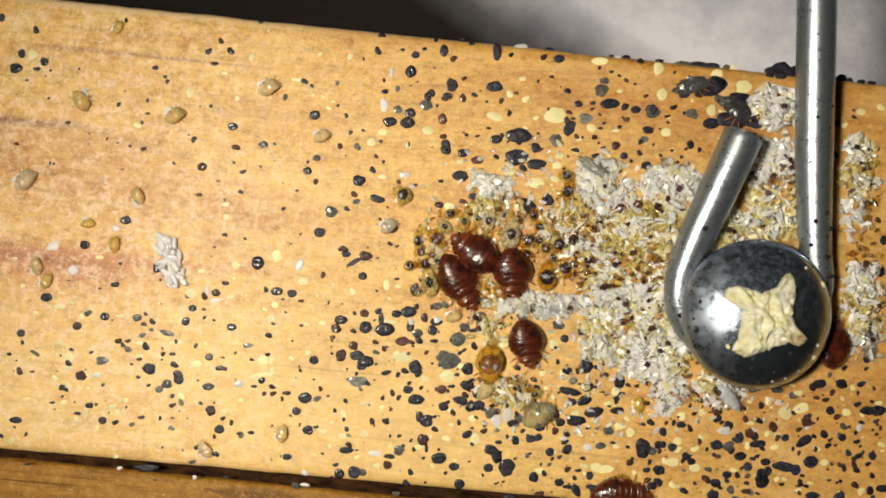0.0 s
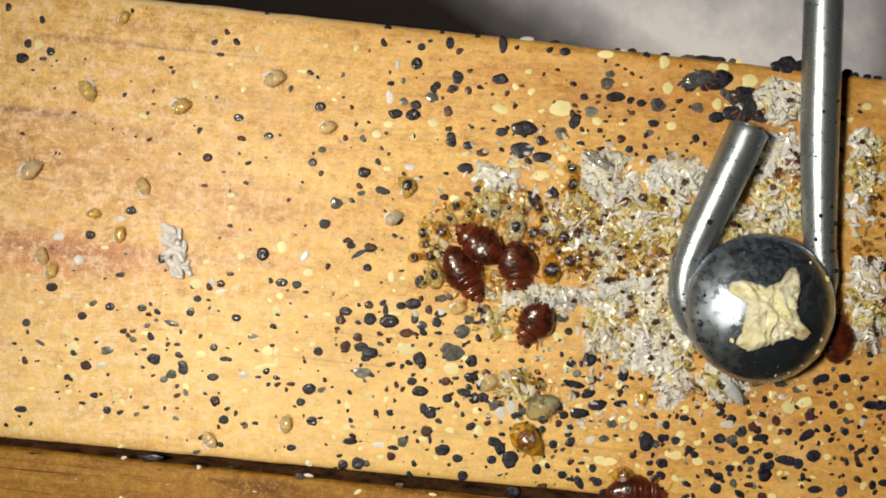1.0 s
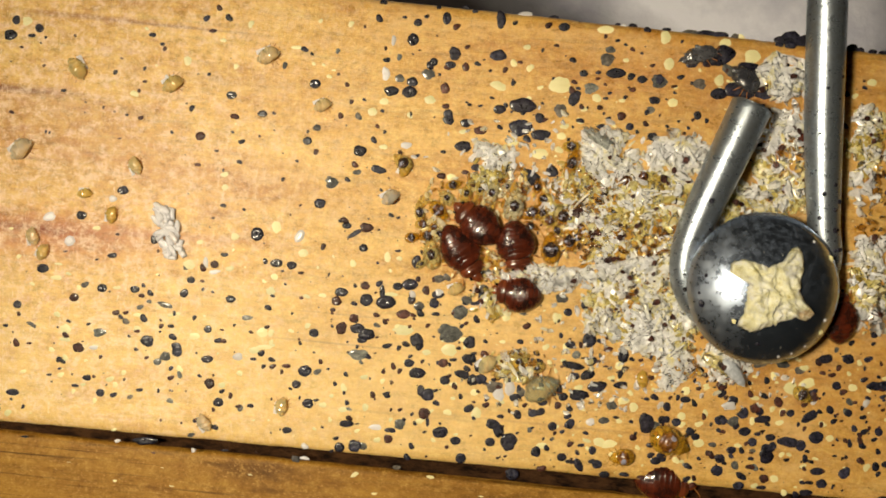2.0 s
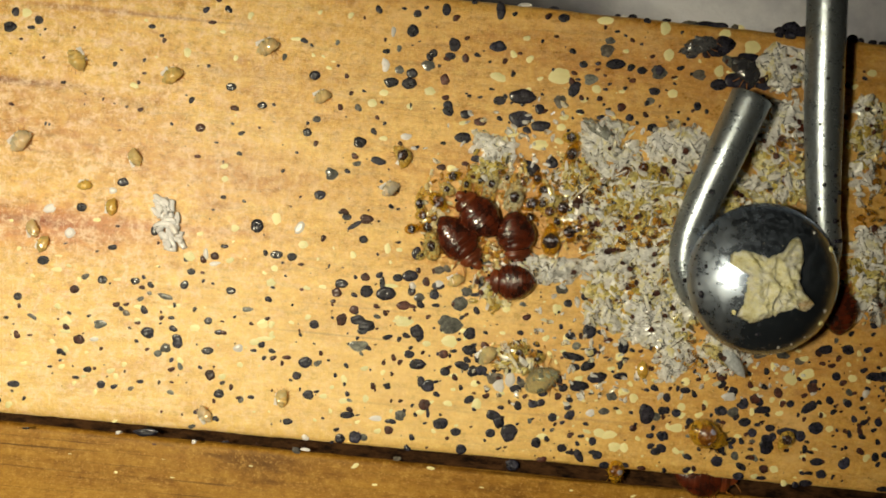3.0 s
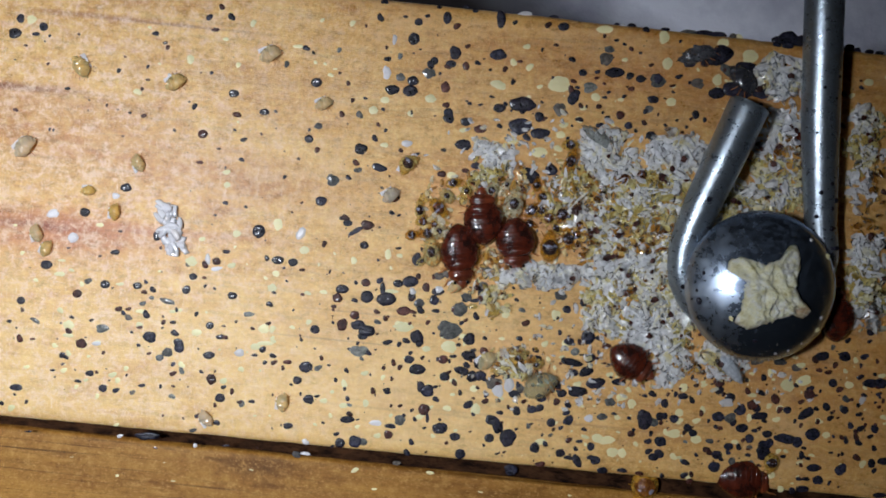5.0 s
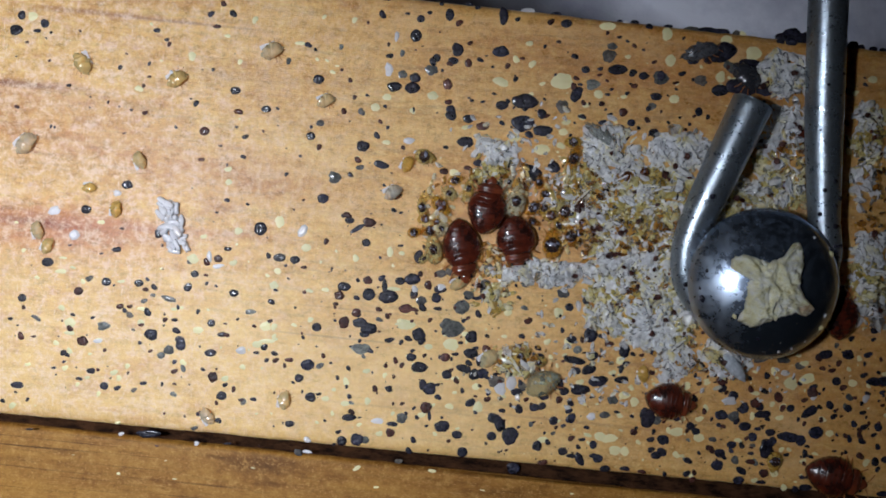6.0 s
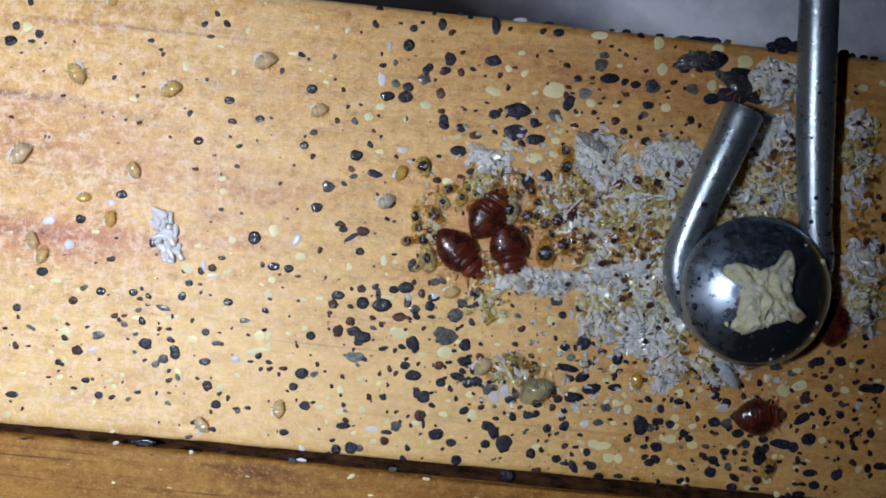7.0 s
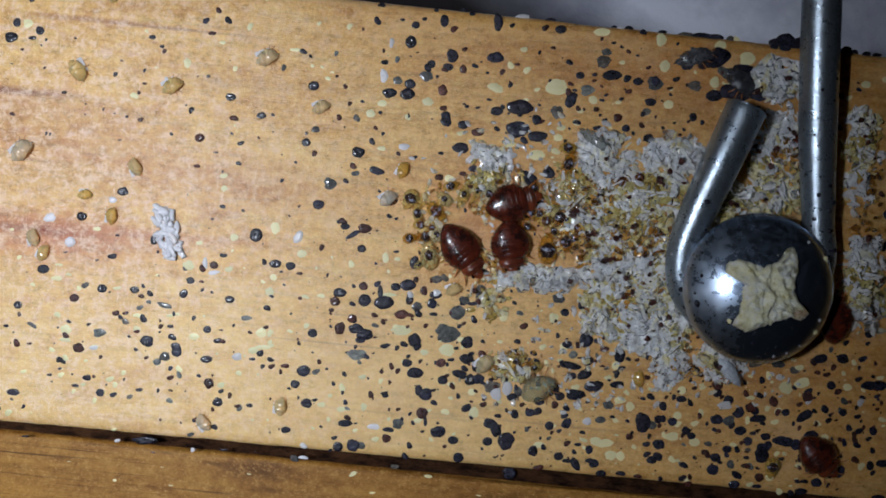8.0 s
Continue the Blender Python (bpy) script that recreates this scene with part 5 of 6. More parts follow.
def egg_case_mesh(seed):
    """An empty egg case: a bent, dented capsule, broken open at one end, about 1.1 mm long."""
    dice = random.Random(seed)
    bend, n, rings = dice.uniform(-0.25, 0.25), 9, []
    for s, r in ((-0.55, 0.06), (-0.50, 0.15), (-0.34, 0.22), (0.0, 0.25), (0.30, 0.22), (0.48, 0.17 + 0.05 * dice.random()), (0.40, 0.13)):
        ring = []
        for k in range(n):
            a = 2 * math.pi * k / n
            c = Vector((s * 3, math.cos(a), math.sin(a)))
            q = r * (1 + 0.35 * noise.noise(c + Vector((seed * 3.7, 0, 0))))
            ring.append(Vector((s + 0.06 * noise.noise(c * 2 + Vector((0, seed, 0))), q * math.cos(a) + bend * s * s, 0.8 * q * math.sin(a) + 0.16)) * 1e-3)
        rings.append(ring)
    bm = rings_to(bmesh.new(), rings, False)
    return mesh_of("egg_case", bm, LILAC if seed < 20 else FLAKE)


def flake_mesh(seed, material):
    """A curled, torn plate of shed skin, about 1.5 mm long."""
    dice = random.Random(seed)
    bm, grid = bmesh.new(), []
    curl = dice.uniform(0.4, 1.1)
    for i in range(6):
        s = -1 + 0.4 * i
        w = math.sqrt(max(0.08, 1 - s * s)) * dice.uniform(0.75, 1.1)
        row = []
        for j in range(5):
            q = (j - 2) / 2 * w
            shake = noise.noise((s * 1.6 + seed, q * 1.6, 0.5))
            row.append(bm.verts.new(Vector((0.75 * s + 0.12 * shake, 0.42 * q + 0.08 * noise.noise((s * 3, q * 3, seed)), 0.16 + 0.28 * curl * (1 - q * q) * (0.5 + 0.5 * w) + 0.14 * shake)) * 1e-3))
        grid.append(row)
    for a, b in zip(grid, grid[1:]):
        for j in range(4):
            bm.faces.new((a[j], a[j + 1], b[j + 1], b[j]))
    bmesh.ops.solidify(bm, geom=bm.faces[:], thickness=0.00003)
    return mesh_of("skin_flake", bm, material)


def lay(name, label, category, group, meshes, count, patches, seed, low, high, clear=148):
    """Single pieces resting on the heaps, drawn from patches."""
    dice = random.Random(seed)
    weights = [p[2] * p[3] * p[5] for p in patches]
    put = 0
    while put < count:
        px, py, hw, hh, turn, _ = dice.choices(patches, weights)[0]
        u, v = dice.gauss(0, 0.50), dice.gauss(0, 0.50)
        x, y = px + hw * u, py + hh * v
        if u * u + v * v > 1.2 or math.hypot(x - 1336, y - 551) < clear or noise.noise((x * 0.03, y * 0.03, 3)) < -0.25:
            continue
        put += 1
        pile = max(0.0, 1 - u * u - v * v)
        ob = new(name, dice.choice(meshes))
        size = dice.uniform(low, high)
        ob.matrix_basis = Matrix.Translation(at(x, y, (0.05 + 0.55 * pile * dice.uniform(0.5, 1.0)) * 1e-3)) @ Euler((dice.gauss(0, 0.25), dice.gauss(0, 0.22), dice.uniform(0, 6.3))).to_matrix().to_4x4() @ Matrix.Diagonal((size, size * dice.uniform(0.85, 1.2), size, 1))
        tagged(ob, label, category, group)


CASES = [egg_case_mesh(k) for k in range(20, 30)]
lay("egg_case", "empty white egg case lying on the heap by the screw", "egg case", "egg cases on the heap", CASES, 130, PALE_PATCHES, 71, 0.8, 1.25)
lay("skin_flake", "curled straw-yellow flake of shed skin on the heap", "skin flake", "skin flakes on the heap", [flake_mesh(k, STRAW) for k in range(1, 7)], 110, TAN_PATCHES, 72, 0.6, 1.15)
lay("skin_flake", "curled glassy amber flake of shed skin on the heap", "skin flake", "skin flakes on the heap", [flake_mesh(k, GRIME) for k in range(7, 11)], 50, TAN_PATCHES, 73, 0.6, 1.1)
lay("skin_flake", "thin white flake of shed skin on the heap", "skin flake", "skin flakes on the heap", [flake_mesh(k, FLAKE) for k in range(11, 16)], 150, PALE_PATCHES, 74, 0.6, 1.15)


def left_cluster():
    """A clump of empty egg cases stuck side by side on the bare board."""
    made = [egg_case_mesh(k) for k in range(1, 9)]
    dice = random.Random(6)
    for k in range(46):
        t = k / 45
        x, y = 292 + 20 * t + dice.uniform(-1, 1) * (9 + 13 * math.sin(3 * t)), 422 + 84 * t + dice.gauss(0, 5)
        ob = new("egg_case", dice.choice(made))
        size = dice.uniform(0.95, 1.4)
        ob.matrix_basis = Matrix.Translation(at(x, y, dice.uniform(0.0, 0.32) * 1e-3)) @ Euler((dice.gauss(0, 0.2), dice.gauss(0, 0.18), dice.gauss(radians(-55), 0.6))).to_matrix().to_4x4() @ Matrix.Diagonal((size, size, size * 0.8, 1))
        tagged(ob, "empty white egg case in a clump on bare board", "egg case", "clump of egg cases")


left_cluster()


# ---- insects ----
def loft(stops, lumps=0, n=16, steps=24):
    """A body along x, through stops (x, half width, height), flat below; lumps: cross ridges. In mm."""
    rings = []
    xs = [s[0] for s in stops]
    for i in range(steps + 1):
        t = i / steps
        x = xs[0] + (xs[-1] - xs[0]) * t
        w, h = table(x, *[(a, b) for a, b, _ in stops]), table(x, *[(a, c) for a, _, c in stops])
        if lumps:
            f = (t * lumps) % 1.0
            h *= 0.93 + 0.09 * (1 - f) ** 0.7 * min(1.0, f / 0.12)
            w *= 1 - 0.035 * max(0, 1 - f / 0.25)
        ring = []
        for k in range(n):
            a = 2 * math.pi * k / n
            s = math.sin(a)
            ring.append(Vector((x, w * math.copysign(abs(math.cos(a)) ** 0.85, math.cos(a)), 0.30 + (h * s ** 0.72 if s > 0 else 0.22 * s))) * 1e-3)
        rings.append(ring)
    return rings_to(bmesh.new(), rings)


def ball(x, y, z, r):
    bm = bmesh.new()
    bmesh.ops.create_icosphere(bm, subdivisions=2, radius=r * 1e-3, matrix=Matrix.Translation(Vector((x, y, z)) * 1e-3))
    return bm


def limbs(ob, size, material, reach=1.0):
    """Six legs and two feelers."""
    for side in (1, -1):
        for x, out, back in ((1.30, 1.25, 1.9), (0.80, 1.75, 0.7), (0.35, 1.85, -0.9)):
            pts = [(x, side * 0.5, 0.3), (x + (back - 0.6) * 0.15, side * (0.5 + out * 0.55 * reach), 0.75), (x + back * 0.38, side * (0.5 + out * 0.85 * reach), 0.30), (x + back * 0.5, side * (0.55 + out * reach), 0.03)]
            part("leg", sweep([Vector(p) * 1e-3 * size for p in smooth_line(pts, 3)], 0.055e-3 * size, 6), material, ob)
        pts = [(2.2, side * 0.22, 0.5), (2.5, side * 0.50, 0.7), (2.72, side * 0.80, 0.5), (2.86, side * 1.0, 0.35)]
        part("antenna", sweep([Vector(p) * 1e-3 * size for p in smooth_line(pts, 3)], 0.035e-3 * size, 5), material, ob)


ABDOMEN = ((-2.75, 0.15, 0.25), (-2.5, 0.62, 0.6), (-2.0, 1.12, 0.95), (-1.2, 1.60, 1.25), (-0.4, 1.76, 1.32), (0.3, 1.62, 1.15), (0.95, 1.15, 0.85))


def plate(k):
    """One horny plate across the back of an abdomen; its rear edge stands proud of the next one."""
    x0 = -2.70 + 0.4625 * k
    rings = []
    for x, grow in ((x0 + 0.01, 0.96), (x0 - 0.02, 1.045), (x0 + 0.04, 1.05), (x0 + 0.18, 1.03), (x0 + 0.36, 1.01), (x0 + 0.50, 0.98)):
        x = max(-2.72, min(x, 0.95))
        w, h = table(x, *[(p, q) for p, q, _ in ABDOMEN]), table(x, *[(p, q) for p, _, q in ABDOMEN])
        row = []
        for i in range(15):
            a = math.pi * (0.02 + 0.96 * i / 14)
            dent = 1 + 0.025 * noise.noise((3 * math.cos(a) + k, 4 * x, 2.0 * k))
            row.append(Vector((x + 0.05 * math.cos(a) ** 2, grow * dent * w * math.copysign(abs(math.cos(a)) ** 0.85, math.cos(a)), 0.30 + grow * dent * h * math.sin(a) ** 0.72)) * 1e-3)
        rings.append(row)
    bm = bmesh.new()
    rows = [[bm.verts.new(p) for p in r] for r in rings]
    for a, b in zip(rows, rows[1:]):
        for i in range(14):
            bm.faces.new((a[i], a[i + 1], b[i + 1], b[i]))
    return bm


def build_bug(label):
    """An adult, head towards +x, 5.6 mm long."""
    ob = tagged(new("bed_bug"), label, "insect", "adult bugs")
    part("abdomen", loft(ABDOMEN, 0, 20, 40), REDBUG, ob)
    for k in range(8):
        part("segment", plate(k), REDBUG, ob)
    part("wing_pad", loft(((-0.15, 0.25, 0.4), (0.1, 0.95, 1.2), (0.55, 1.20, 1.12), (1.0, 0.95, 0.95)), 0, 14, 10), REDBUG, ob)
    part("pronotum", loft(((0.85, 0.85, 0.6), (1.1, 1.20, 0.85), (1.45, 1.22, 0.80), (1.75, 0.95, 0.62), (1.9, 0.6, 0.45)), 2, 16, 16), LIGHTRED, ob, "lighter red shield behind the head")
    head = part("head", loft(((1.7, 0.45, 0.4), (1.95, 0.56, 0.46), (2.25, 0.42, 0.36), (2.5, 0.16, 0.18)), 0, 12, 10), LIGHTRED, ob)
    for side in (1, -1):
        part("eye", ball(2.0, side * 0.56, 0.50, 0.15), EYE, head, "black bead eye")
    limbs(ob, 1.0, LEGS, 0.84)
    return ob


def build_nymph(name, label, skin, belly, group, crumple=0.0, ribs=0):
    """A young bug, or its cast skin without a belly; head towards +x, about 3 mm long."""
    ob = tagged(new(name), label, "insect" if belly else "cast skin", group)
    bm = loft(((-1.55, 0.25, 0.25), (-1.25, 0.75, 0.6), (-0.6, 1.08, 0.85), (0.1, 1.02, 0.82), (0.55, 0.75, 0.62), (0.95, 0.66, 0.5), (1.2, 0.36, 0.34), (1.5, 0.12, 0.15)), 6 if belly else ribs, 16, 48)
    for v in bm.verts:
        v.co += noise.noise_vector(v.co * 1100) * 0.0003 * crumple + noise.noise_vector(v.co * 3000) * 0.00012 * crumple
        v.co.z = max(v.co.z, 0.00001)
    bmesh.ops.delete(bm, geom=[f for f in bm.faces if max(v.co.z for v in f.verts) < 0.00029], context="FACES")
    part("skin", bm, skin, ob)
    if belly:
        part("belly", loft(((-1.05, 0.24, 0.55), (-0.82, 0.70, 0.88), (-0.3, 0.95, 1.10), (0.15, 0.84, 1.06), (0.55, 0.30, 0.70)), 4, 14, 26), belly, ob, "dark blood-filled belly showing through" if belly is BELLY else "amber belly with a painted silvery sheen")
    if not belly and skin is PALEAMBER:
        bm = bmesh.new()
        rows = [[bm.verts.new(Vector((-1.5 + 0.42 * i, 0.55 + 0.22 * j + 0.10 * noise.noise((i, j, 2)), 0.30 + 0.30 * math.sin(0.55 * i) - 0.10 * j + 0.12 * noise.noise((i * 0.7, j, 7)))) * 1e-3) for j in range(4)] for i in range(6)]
        for a, b in zip(rows, rows[1:]):
            for j in range(3):
                bm.faces.new((a[j], a[j + 1], b[j + 1], b[j]))
        part("flap", bm, LILAC, ob, "whitish torn flap of the skin")
    limbs(ob, 0.60, AMBER if belly else LEGS, 0.8 if belly else 1.15)
    return ob


MM = 0.001
bug_left = build_bug("dark red-brown adult bed bug crowded among nymphs")
bug_top = copy_thing(bug_left, pose(0, 0, 0))
bug_right = copy_thing(bug_left, pose(0, 0, 0))
bug_walker = tagged(copy_thing(bug_left, pose(0, 0, 0)), "red-brown adult bed bug crawling over the board")
bug_edge = tagged(copy_thing(bug_left, pose(0, 0, 0)), "dark adult bed bug crawling along the board's edge")
bug_hidden = tagged(copy_thing(bug_left, pose(*at(1468, 600), 0, 0, 95)), "dark red bed bug half hidden under the screw head")
bug_wire = tagged(copy_thing(bug_left, Matrix.Translation(at(1407, 297)) @ pose(0, 0, 0, 0, 0, 96) @ Matrix.Scale(0.62, 4)), "amber-brown bed bug pressed against the wire")
for ob, long, wide in ((bug_left, 1.28, 1.12), (bug_top, 1.14, 1.14), (bug_right, 1.08, 1.16), (bug_walker, 1.02, 1.08), (bug_edge, 1.25, 1.20), (bug_hidden, 1.15, 1.15)):
    ob.scale = (long, wide, 1.05)

nymph_runner = build_nymph("bed_bug_nymph", "glossy amber bed bug nymph running over the board", AMBER, AMBERBELLY, "nymphs")
nymph_dark = build_nymph("bed_bug_nymph", "translucent amber bed bug nymph with a dark belly", AMBER, BELLY, "nymphs")
nymph_left = copy_thing(nymph_dark, pose(0, 0, 0))
nymph_rust = build_nymph("bed_bug_nymph", "small amber bed bug nymph with a rust-brown belly", AMBER, RUSTBELLY, "nymphs")
nymph_pale = build_nymph("bed_bug_nymph", "pale translucent bed bug nymph with a little dark in its belly", GLASSY, BELLY, "nymphs")
for o in nymph_pale.children:
    if o.name.startswith("belly"):
        o.scale = (0.72, 0.66, 1.0)
crowd = random.Random(12)
nymph_runner.scale, nymph_dark.scale, nymph_left.scale = (1.4,) * 3, (0.72,) * 3, (0.75,) * 3
nymph_below = copy_thing(nymph_runner, pose(0, 0, 0))
nymph_below.scale = (0.85,) * 3
for x, y, s, turn in ((905, 412, 1.10, 90), (866, 390, 0.85, 80), (822, 391, 0.62, 70), (938, 424, 0.70, 40), (956, 400, 0.55, 110), (968, 440, 0.6, 20), (988, 430, 0.7, 150), (1002, 436, 0.6, 60), (968, 487, 0.95, 85), (1000, 472, 0.75, 130),
                      (760, 497, 0.95, 90), (740, 424, 0.62, 120), (775, 425, 0.8, -60), (748, 446, 0.6, 20), (752, 468, 0.6, 200), (1005, 311, 0.62, 10), (1005, 337, 0.72, 100), (1125, 362, 0.72, 180), (800, 378, 0.55, 30), (786, 400, 0.6, 140),
                      (955, 425, 0.5, 75), (978, 455, 0.5, 140), (985, 405, 0.45, 30), (1012, 470, 0.55, 160), (945, 380, 0.5, 60), (920, 385, 0.45, 100), (893, 380, 0.5, 45), (845, 385, 0.5, 100), (728, 470, 0.5, 10), (745, 515, 0.45, 60), (765, 450, 0.5, 130), (1040, 470, 0.5, 20), (1060, 395, 0.5, 70), (1155, 515, 0.55, 40), (1110, 530, 0.5, 130), (1370, 380, 0.7, 160), (1350, 395, 0.5, 60), (1415, 417, 0.5, 20), (1415, 350, 0.45, 80), (1098, 408, 0.6, 50), (1075, 424, 0.65, 160), (935, 450, 0.5, 10), (1020, 450, 0.55, 80), (1268, 692, 1.05, -40), (915, 684, 0.75, 20), (945, 698, 0.6, 170)):
    kin = crowd.choice((nymph_dark, nymph_dark, nymph_rust, nymph_pale))
    copy_thing(kin, Matrix.Translation(at(x, y)) @ pose(0, 0, 0, 0, 0, turn + crowd.uniform(-40, 40))).scale = (s * crowd.uniform(1.0, 1.25), s * crowd.uniform(0.78, 1.05), s)
nymph_rust.matrix_basis = Matrix.Translation(at(1093, 368)) @ pose(0, 0, 0, 0, 0, 175) @ Matrix.Scale(0.7, 4)
nymph_pale.matrix_basis = Matrix.Translation(at(775, 462)) @ pose(0, 0, 0, 0, 0, 60) @ Matrix.Scale(0.65, 4)

shell = build_nymph("cast_skin", "empty amber cast skin of a nymph on the board", PALEAMBER, False, "cast skins", 1.15)
shell.matrix_basis = Matrix.Translation(at(48, 318)) @ pose(0, 0, 0, 0, 0, 40) @ Matrix.Scale(0.85, 4)
for x, y, s, turn in ((245, 346, 0.75, 110), (146, 180, 0.95, -60), (478, 155, 0.95, 20), (572, 241, 0.75, 20), (312, 205, 0.9, 25), (500, 766, 0.75, 80), (364, 795, 0.75, 120), (210, 48, 0.6, 60), (204, 432, 0.7, 80), (66, 470, 0.75, 100), (84, 497, 0.7, 60),
                      (158, 396, 0.6, 0), (905, 690, 0.9, 20), (690, 400, 0.8, 30), (715, 350, 0.7, 60), (860, 690, 0.9, 40), (1130, 715, 0.7, 90), (805, 560, 0.7, 20)):
    copy_thing(shell, Matrix.Translation(at(x, y)) @ pose(0, 0, 0, 0, 0, turn) @ Matrix.Scale(0.82 * s / 0.85, 4))
husk = build_nymph("cast_skin", "large grey-green translucent cast skin on the board", make_skin("green_husk", 0.10, 0.72, (0.88, 0.92, 0.82), (0.0, (0.40, 0.42, 0.28)), (0.5, (0.66, 0.70, 0.52)), (1.0, (0.88, 0.90, 0.82)), through=0.2, relief=0.1, even=True), False, "cast skins", 0.5, 7)
husk.matrix_basis = Matrix.Translation(at(955, 732)) @ pose(0, 0, 0, 0, 0, 25) @ Matrix.Scale(1.25, 4)

grey_husk = build_nymph("cast_skin", "dark grey torn cast skin lying on the heap", make_skin("grey_husk", 0.10, 0.45, (0.9, 0.92, 0.9), (0.0, (0.05, 0.05, 0.05)), (0.4, (0.22, 0.23, 0.23)), (0.8, (0.46, 0.48, 0.44)), (1.0, (0.62, 0.58, 0.34))), False, "cast skins", 1.2)
grey_husk.matrix_basis = Matrix.Translation(at(1054, 300, 0.0004)) @ pose(0, 0, 0, 0, 0, -38) @ Matrix.Diagonal((1.35, 0.62, 0.7, 1))

silver_husk = build_nymph("cast_skin", "ribbed bluish-silver cast skin below the screw head", make_skin("silver_husk", 0.10, 0.10, (0.9, 0.95, 1.0), (0.0, (0.05, 0.06, 0.08)), (0.4, (0.16, 0.18, 0.22)), (0.75, (0.36, 0.40, 0.46)), (1.0, (0.70, 0.73, 0.78))), False, "cast skins", 0.25, 8)
silver_husk.matrix_basis = Matrix.Translation(at(1287, 703, 0.0008)) @ pose(0, 0, 0, 0, 0, -52) @ Matrix.Diagonal((1.15, 0.72, 0.8, 1))
dark_husk = build_nymph("cast_skin", "crumpled blackish cast skin beside the wire's cut end", make_skin("dark_husk", 0.18, 0.15, (0.7, 0.7, 0.75), (0.0, (0.015, 0.014, 0.016)), (0.5, (0.05, 0.05, 0.06)), (0.85, (0.14, 0.14, 0.15)), (1.0, (0.30, 0.28, 0.22))), False, "cast skins", 1.6)
dark_husk.matrix_basis = Matrix.Translation(at(1305, 196, 0.0001)) @ pose(0, 0, 0, 0, 0, -50) @ Matrix.Diagonal((1.15, 1.0, 0.7, 1))
copy_thing(dark_husk, Matrix.Translation(at(1225, 152, 0.0001)) @ pose(0, 0, 0, 0, 0, 12) @ Matrix.Diagonal((1.1, 0.8, 0.6, 1)))


def stride(bug, spans, pace):
    """Swing a bug's legs while it walks, in spans of seconds."""
    legs = [o for o in bug.children if o.name.startswith("leg")]
    for k, leg in enumerate(legs):
        foot = min(leg.data.vertices, key=lambda v: abs(v.co.y)).co.copy()
        rows = []
        for i in range(41):
            t = i * 0.2
            going = any(a <= t <= b for a, b in spans)
            turn = 14 * math.sin(2 * math.pi * pace * t + math.pi * (k % 2) + 0.6 * k) if going else 0.0
            rows.append((t, Matrix.Translation(foot) @ pose(0, 0, 0, 0, 0, turn) @ Matrix.Translation(-foot)))
        walk(leg, rows)


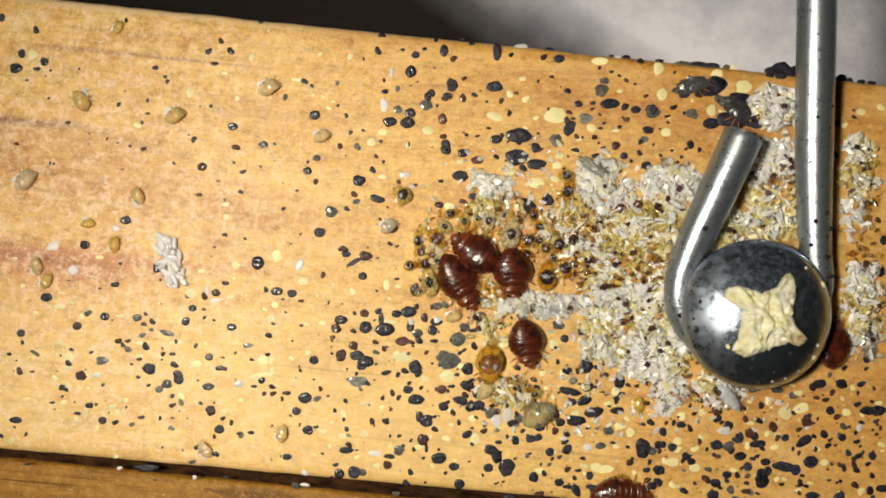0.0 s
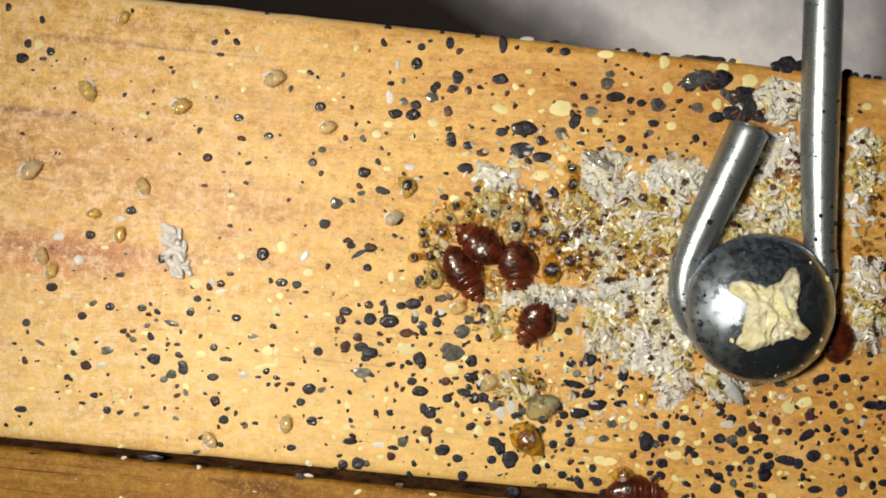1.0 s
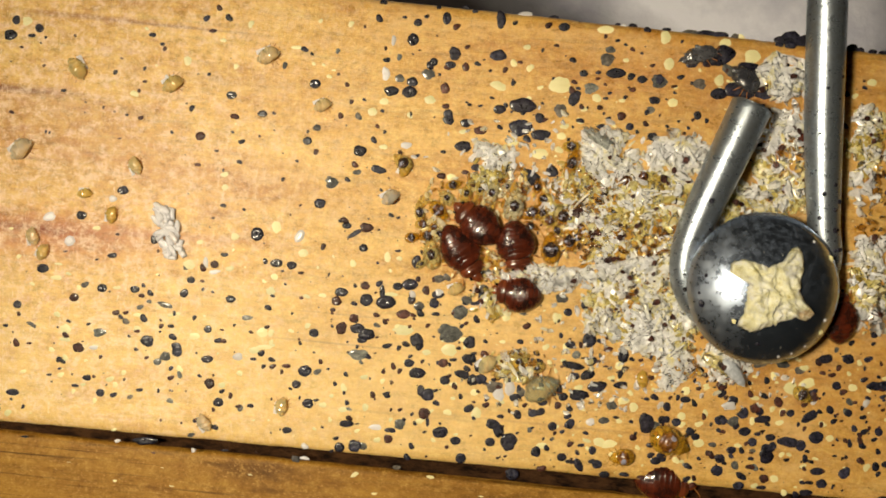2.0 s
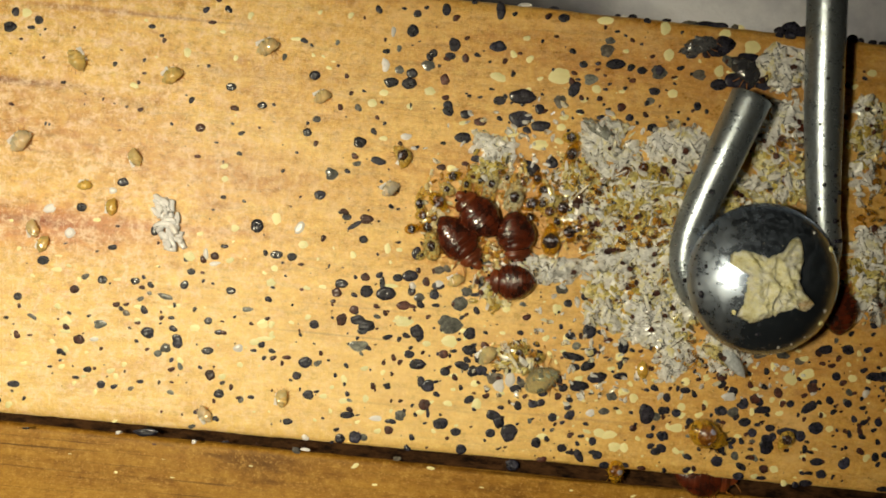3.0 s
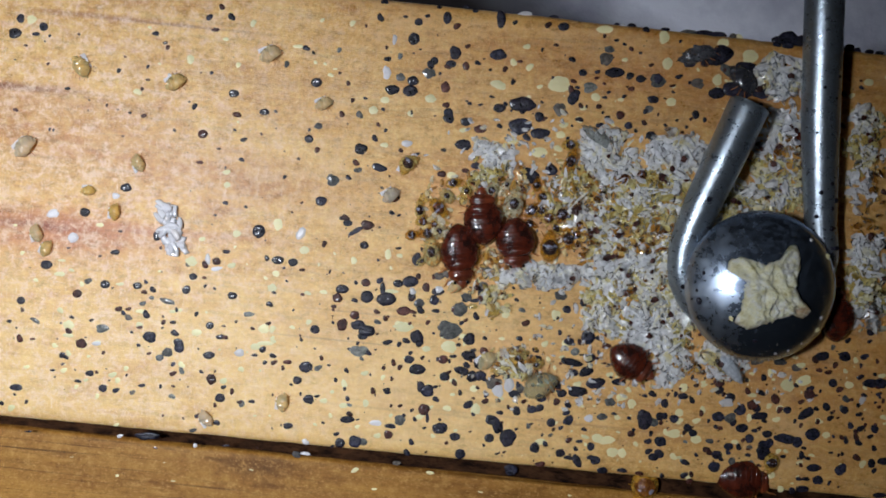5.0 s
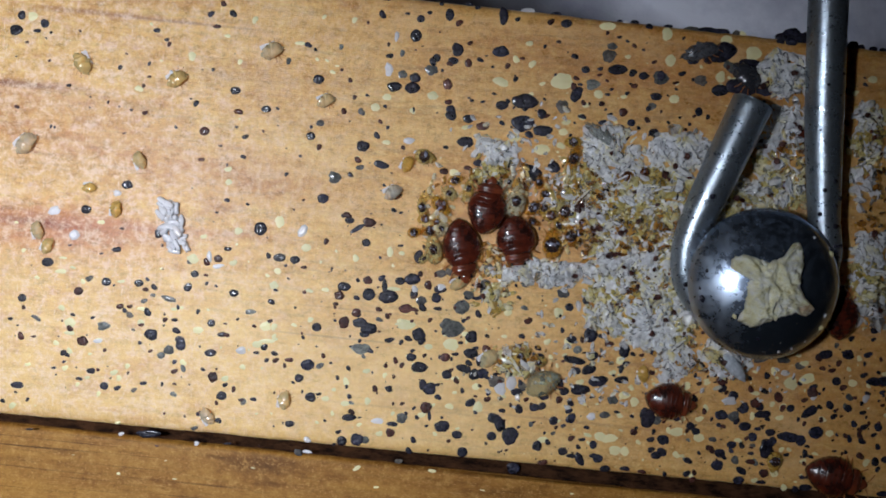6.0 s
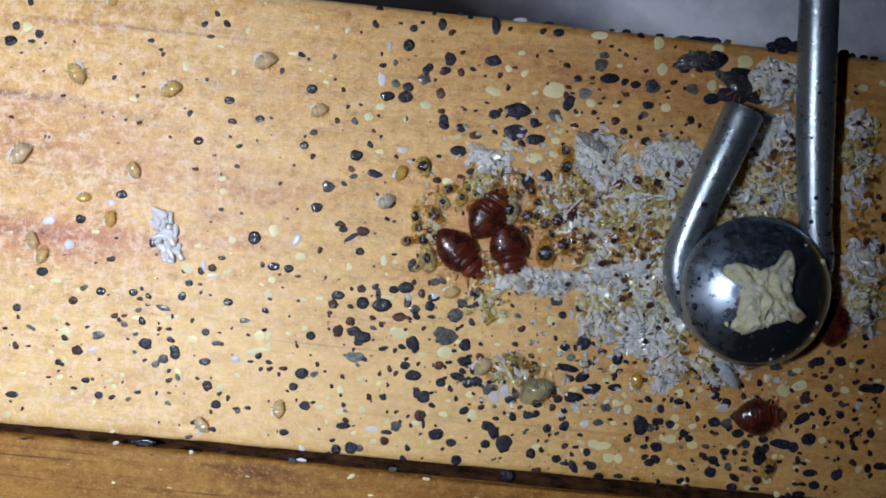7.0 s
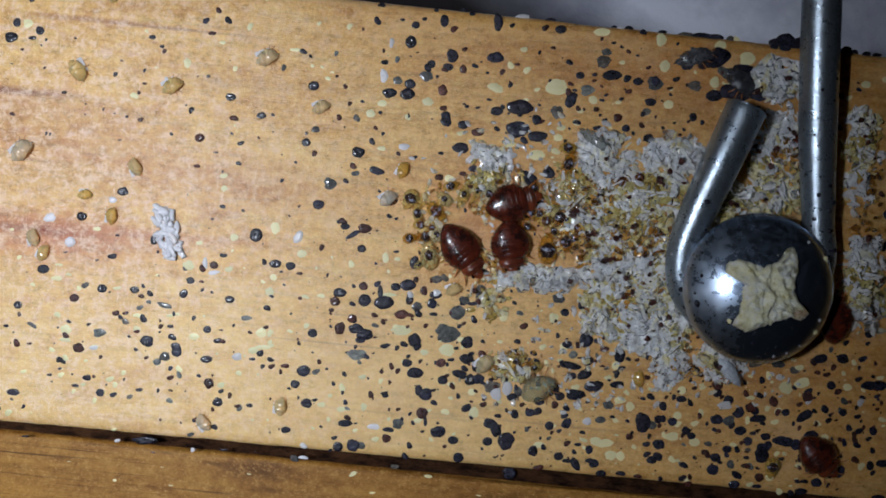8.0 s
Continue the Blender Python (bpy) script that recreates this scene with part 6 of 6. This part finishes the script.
def motions():
    stride(bug_walker, ((0.0, 2.2), (3.4, 8.0)), 1.3)
    stride(bug_edge, ((0.4, 3.2), (4.6, 6.6)), 1.1)
    stride(nymph_runner, ((0.0, 2.4), (3.4, 5.6)), 1.6)
    stride(bug_top, ((3.4, 8.0),), 0.7)
    walk(torch, [(t, look(eye, aim)) for t, eye, aim in (
        (0.0, (-0.060, 0.006, 0.170), (0.019, -0.016, 0)), (1.2, (-0.060, 0.006, 0.170), (0.019, -0.020, 0)), (2.0, (-0.060, 0.006, 0.170), (0.008, -0.025, 0)), (3.3, (-0.062, 0.005, 0.170), (-0.042, -0.036, 0)),
        (4.5, (-0.062, 0.005, 0.170), (-0.045, -0.034, 0)), (6.0, (-0.062, 0.004, 0.170), (-0.058, -0.025, 0)), (8.0, (-0.062, 0.004, 0.170), (-0.061, -0.010, 0)))])
    walk(bug_left, [(t, pose(x * MM, y * MM, z * MM, 0, 0, turn)) for t, x, y, z, turn in (
        (0, 1.83, -3.61, 0, -60), (2, 1.89, -3.43, 0, -58), (3.5, 1.6, -3.23, 0, -50), (4, 1.6, -3.56, 0, -65), (4.5, 1.56, -4.1, 0, -86), (5.8, 1.55, -3.72, 0, -86), (6.5, 1.82, -3.54, 0, -58), (7, 2.18, -3.14, 0, -47), (7.5, 2.23, -3.2, 0, -50), (8, 2.2, -3.19, 0, -55))])
    walk(bug_top, [(t, pose(x * MM, y * MM, z * MM, 0, 0, turn)) for t, x, y, z, turn in (
        (0, 3.17, -0.24, 0.25, 145), (2, 3.14, -0.1, 0.25, 140), (3.5, 3.2, 0.1, 0.25, 122), (4, 3.54, 0.26, 0.25, 107), (4.5, 3.73, -0.04, 0.25, 100), (5.8, 4.11, 1.25, 0.25, 82), (6.5, 4.39, 1.12, 0.25, 72), (7, 5.11, 1.27, 0.25, 58), (7.5, 6.1, 1.74, 0.25, 42), (8, 7.43, 2.02, 0.25, 15))])
    walk(bug_right, [(t, pose(x * MM, y * MM, z * MM, 0, 0, turn)) for t, x, y, z, turn in (
        (0, 7.24, -2.68, 0, -85), (2, 7.28, -2.78, 0, -82), (3.5, 7.29, -2.7, 0, -85), (4, 7.37, -2.66, 0, -86), (5.8, 7.14, -2.76, 0, -85), (6.5, 7.03, -2.69, 0, -80), (7, 7.1, -2.71, 0, -80), (7.5, 7.1, -2.77, 0, -80), (8, 6.99, -2.71, 0, -85))])
    walk(bug_walker, [(t, pose(x * MM, y * MM, z * MM, 0, 0, turn)) for t, x, y, z, turn in (
        (0, 8.7, -9.89, 0, -78), (0.4, 8.81, -9.63, 0, -90), (0.8, 9.11, -8.96, 0, -112), (1, 8.97, -8.56, 0, -125), (1.5, 8.84, -8.61, 0, -130), (1.8, 8.12, -7.53, 0, -165), (2.0, 7.19, -7.37, 0, -190), (2.2, 6.44, -6.82, 0, -200), (3.3, 6.62, -7.39, 0, -150), (3.5, 7.89, -8.62, 0, -98), (3.7, 8.97, -9.07, 0, -75), (3.9, 10.69, -9.58, 0, -45), (4.1, 12.01, -10.09, 0, -28), (4.3, 12.34, -10.17, 0, -22), (4.5, 14.82, -11.39, 0, -20), (4.7, 17.5, -12.81, 0, -35), (5.8, 21.37, -18.63, 0, -30), (6.0, 23.17, -18.89, 0, -10), (6.2, 24.97, -18.96, 0, 0), (6.5, 27.06, -19.65, 0, 0), (7, 32.99, -19.6, 0, 5), (7.2, 34.91, -21.3, 0, -30), (7.5, 37.65, -22.75, 0, -40), (8, 38.92, -24.16, 0, -48))])
    walk(bug_edge, [(t, pose(x * MM, y * MM, z * MM, 0, 0, turn)) for t, x, y, z, turn in (
        (0, 18.64, -25.52, -0.2, 0), (0.6, 18.92, -25.93, -0.2, 0), (1, 19.86, -26.08, -0.3, 0), (1.4, 20.22, -26.32, -0.5, 0), (1.8, 21.04, -26.53, -0.9, 0), (2, 23.01, -26.9, -1.3, -5), (2.2, 25.14, -26.9, -1.6, -5), (3.3, 27.65, -27.6, -1.8, -5), (4.1, 29.28, -27.3, -1.8, -5), (4.5, 29.48, -26.9, -1.7, -5), (4.7, 30.12, -27.0, -1.5, 5),
        (5.8, 37.88, -26.0, 0, -35), (6, 40.31, -26.6, -0.2, -15), (6.2, 43.56, -27.32, -0.4, -5), (6.5, 48.76, -27.68, -0.4, -5), (8, 53.29, -28.07, -0.4, -5))])
    walk(nymph_runner, [(t, pose(x * MM, y * MM, z * MM, 0, 0, turn)) for t, x, y, z, turn in (
        (0, 4.81, -12.07, 0, -95), (0.2, 4.2, -13.44, 0, -100), (0.4, 3.88, -15.09, 0, -70), (0.6, 5.62, -16.13, 0, -50), (0.8, 6.03, -18.41, 0, -70), (1, 8.43, -20.56, 0, -45), (1.2, 11.07, -21.73, 0, -10), (1.4, 14.21, -21.62, 0, 10), (1.6, 17.1, -20.23, 0, 15), (1.8, 20.41, -20.87, 0, -10), (2, 23.03, -22.45, 0, -25), (2.2, 24.59, -22.41, 0, 0), (3.3, 27.11, -23.21, 0, -60), (3.5, 27.12, -24.0, 0, -100), (3.7, 24.97, -24.88, 0, -150), (3.9, 24.67, -25.34, 0, -160), (4.1, 23.18, -25.72, 0, -170), (4.3, 21.53, -26.35, 0, -165), (4.5, 21.28, -26.73, 0, -140), (4.7, 21.13, -28.05, -0.6, -110), (5.8, 20.95, -28.3, -6.0, -100), (8, 20.95, -28.3, -6.0, -100))])
    walk(nymph_below, [(t, Matrix.Translation(at(x, y, z)) @ pose(0, 0, 0, 0, 0, turn)) for t, x, y, z, turn in ((0, 1094, 853, 0, 175), (2.3, 1094, 853, 0, 190), (2.8, 1088, 880, 0, 250), (3.1, 1085, 903, -0.002, 265), (3.3, 1085, 910, -0.006, 265), (8, 1085, 910, -0.006, 265))])
    walk(nymph_dark, [(t, pose(x * MM, y * MM, z * MM, 0, 0, turn)) for t, x, y, z, turn in (
        (0, 27.9, -12.48, 0, -20), (0.6, 28.15, -13.7, 0, -10), (1, 29.81, -13.88, 0, 0), (1.4, 32.3, -14.75, 0, -10), (2, 36.58, -17.64, 0, -40), (2.2, 36.84, -19.7, 0, -110), (3.3, 34.05, -24.29, 0, -130), (3.5, 33.78, -25.03, 0, -130), (3.7, 33.66, -24.89, 0, -100), (4.5, 33.73, -25.01, 0, -100), (6, 33.73, -25.08, 0, -100), (8, 33.97, -25.23, 0, -100))])
    walk(nymph_left, [(t, pose(x * MM, y * MM, z * MM, 0, 0, turn)) for t, x, y, z, turn in (
        (0, -4.23, 5.71, 0, 150), (2, -4.34, 5.95, 0, 140), (3.5, -4.39, 5.82, 0, 130), (4.5, -4.3, 5.65, 0, 60), (5.8, -2.27, 5.94, 0, -10), (6.5, -2.14, 6.01, 0, -30), (7, -1.73, 5.83, 0, -70), (7.5, -2.27, 4.44, 0, -110), (8, -3.37, 2.22, 0, -120))])


motions()
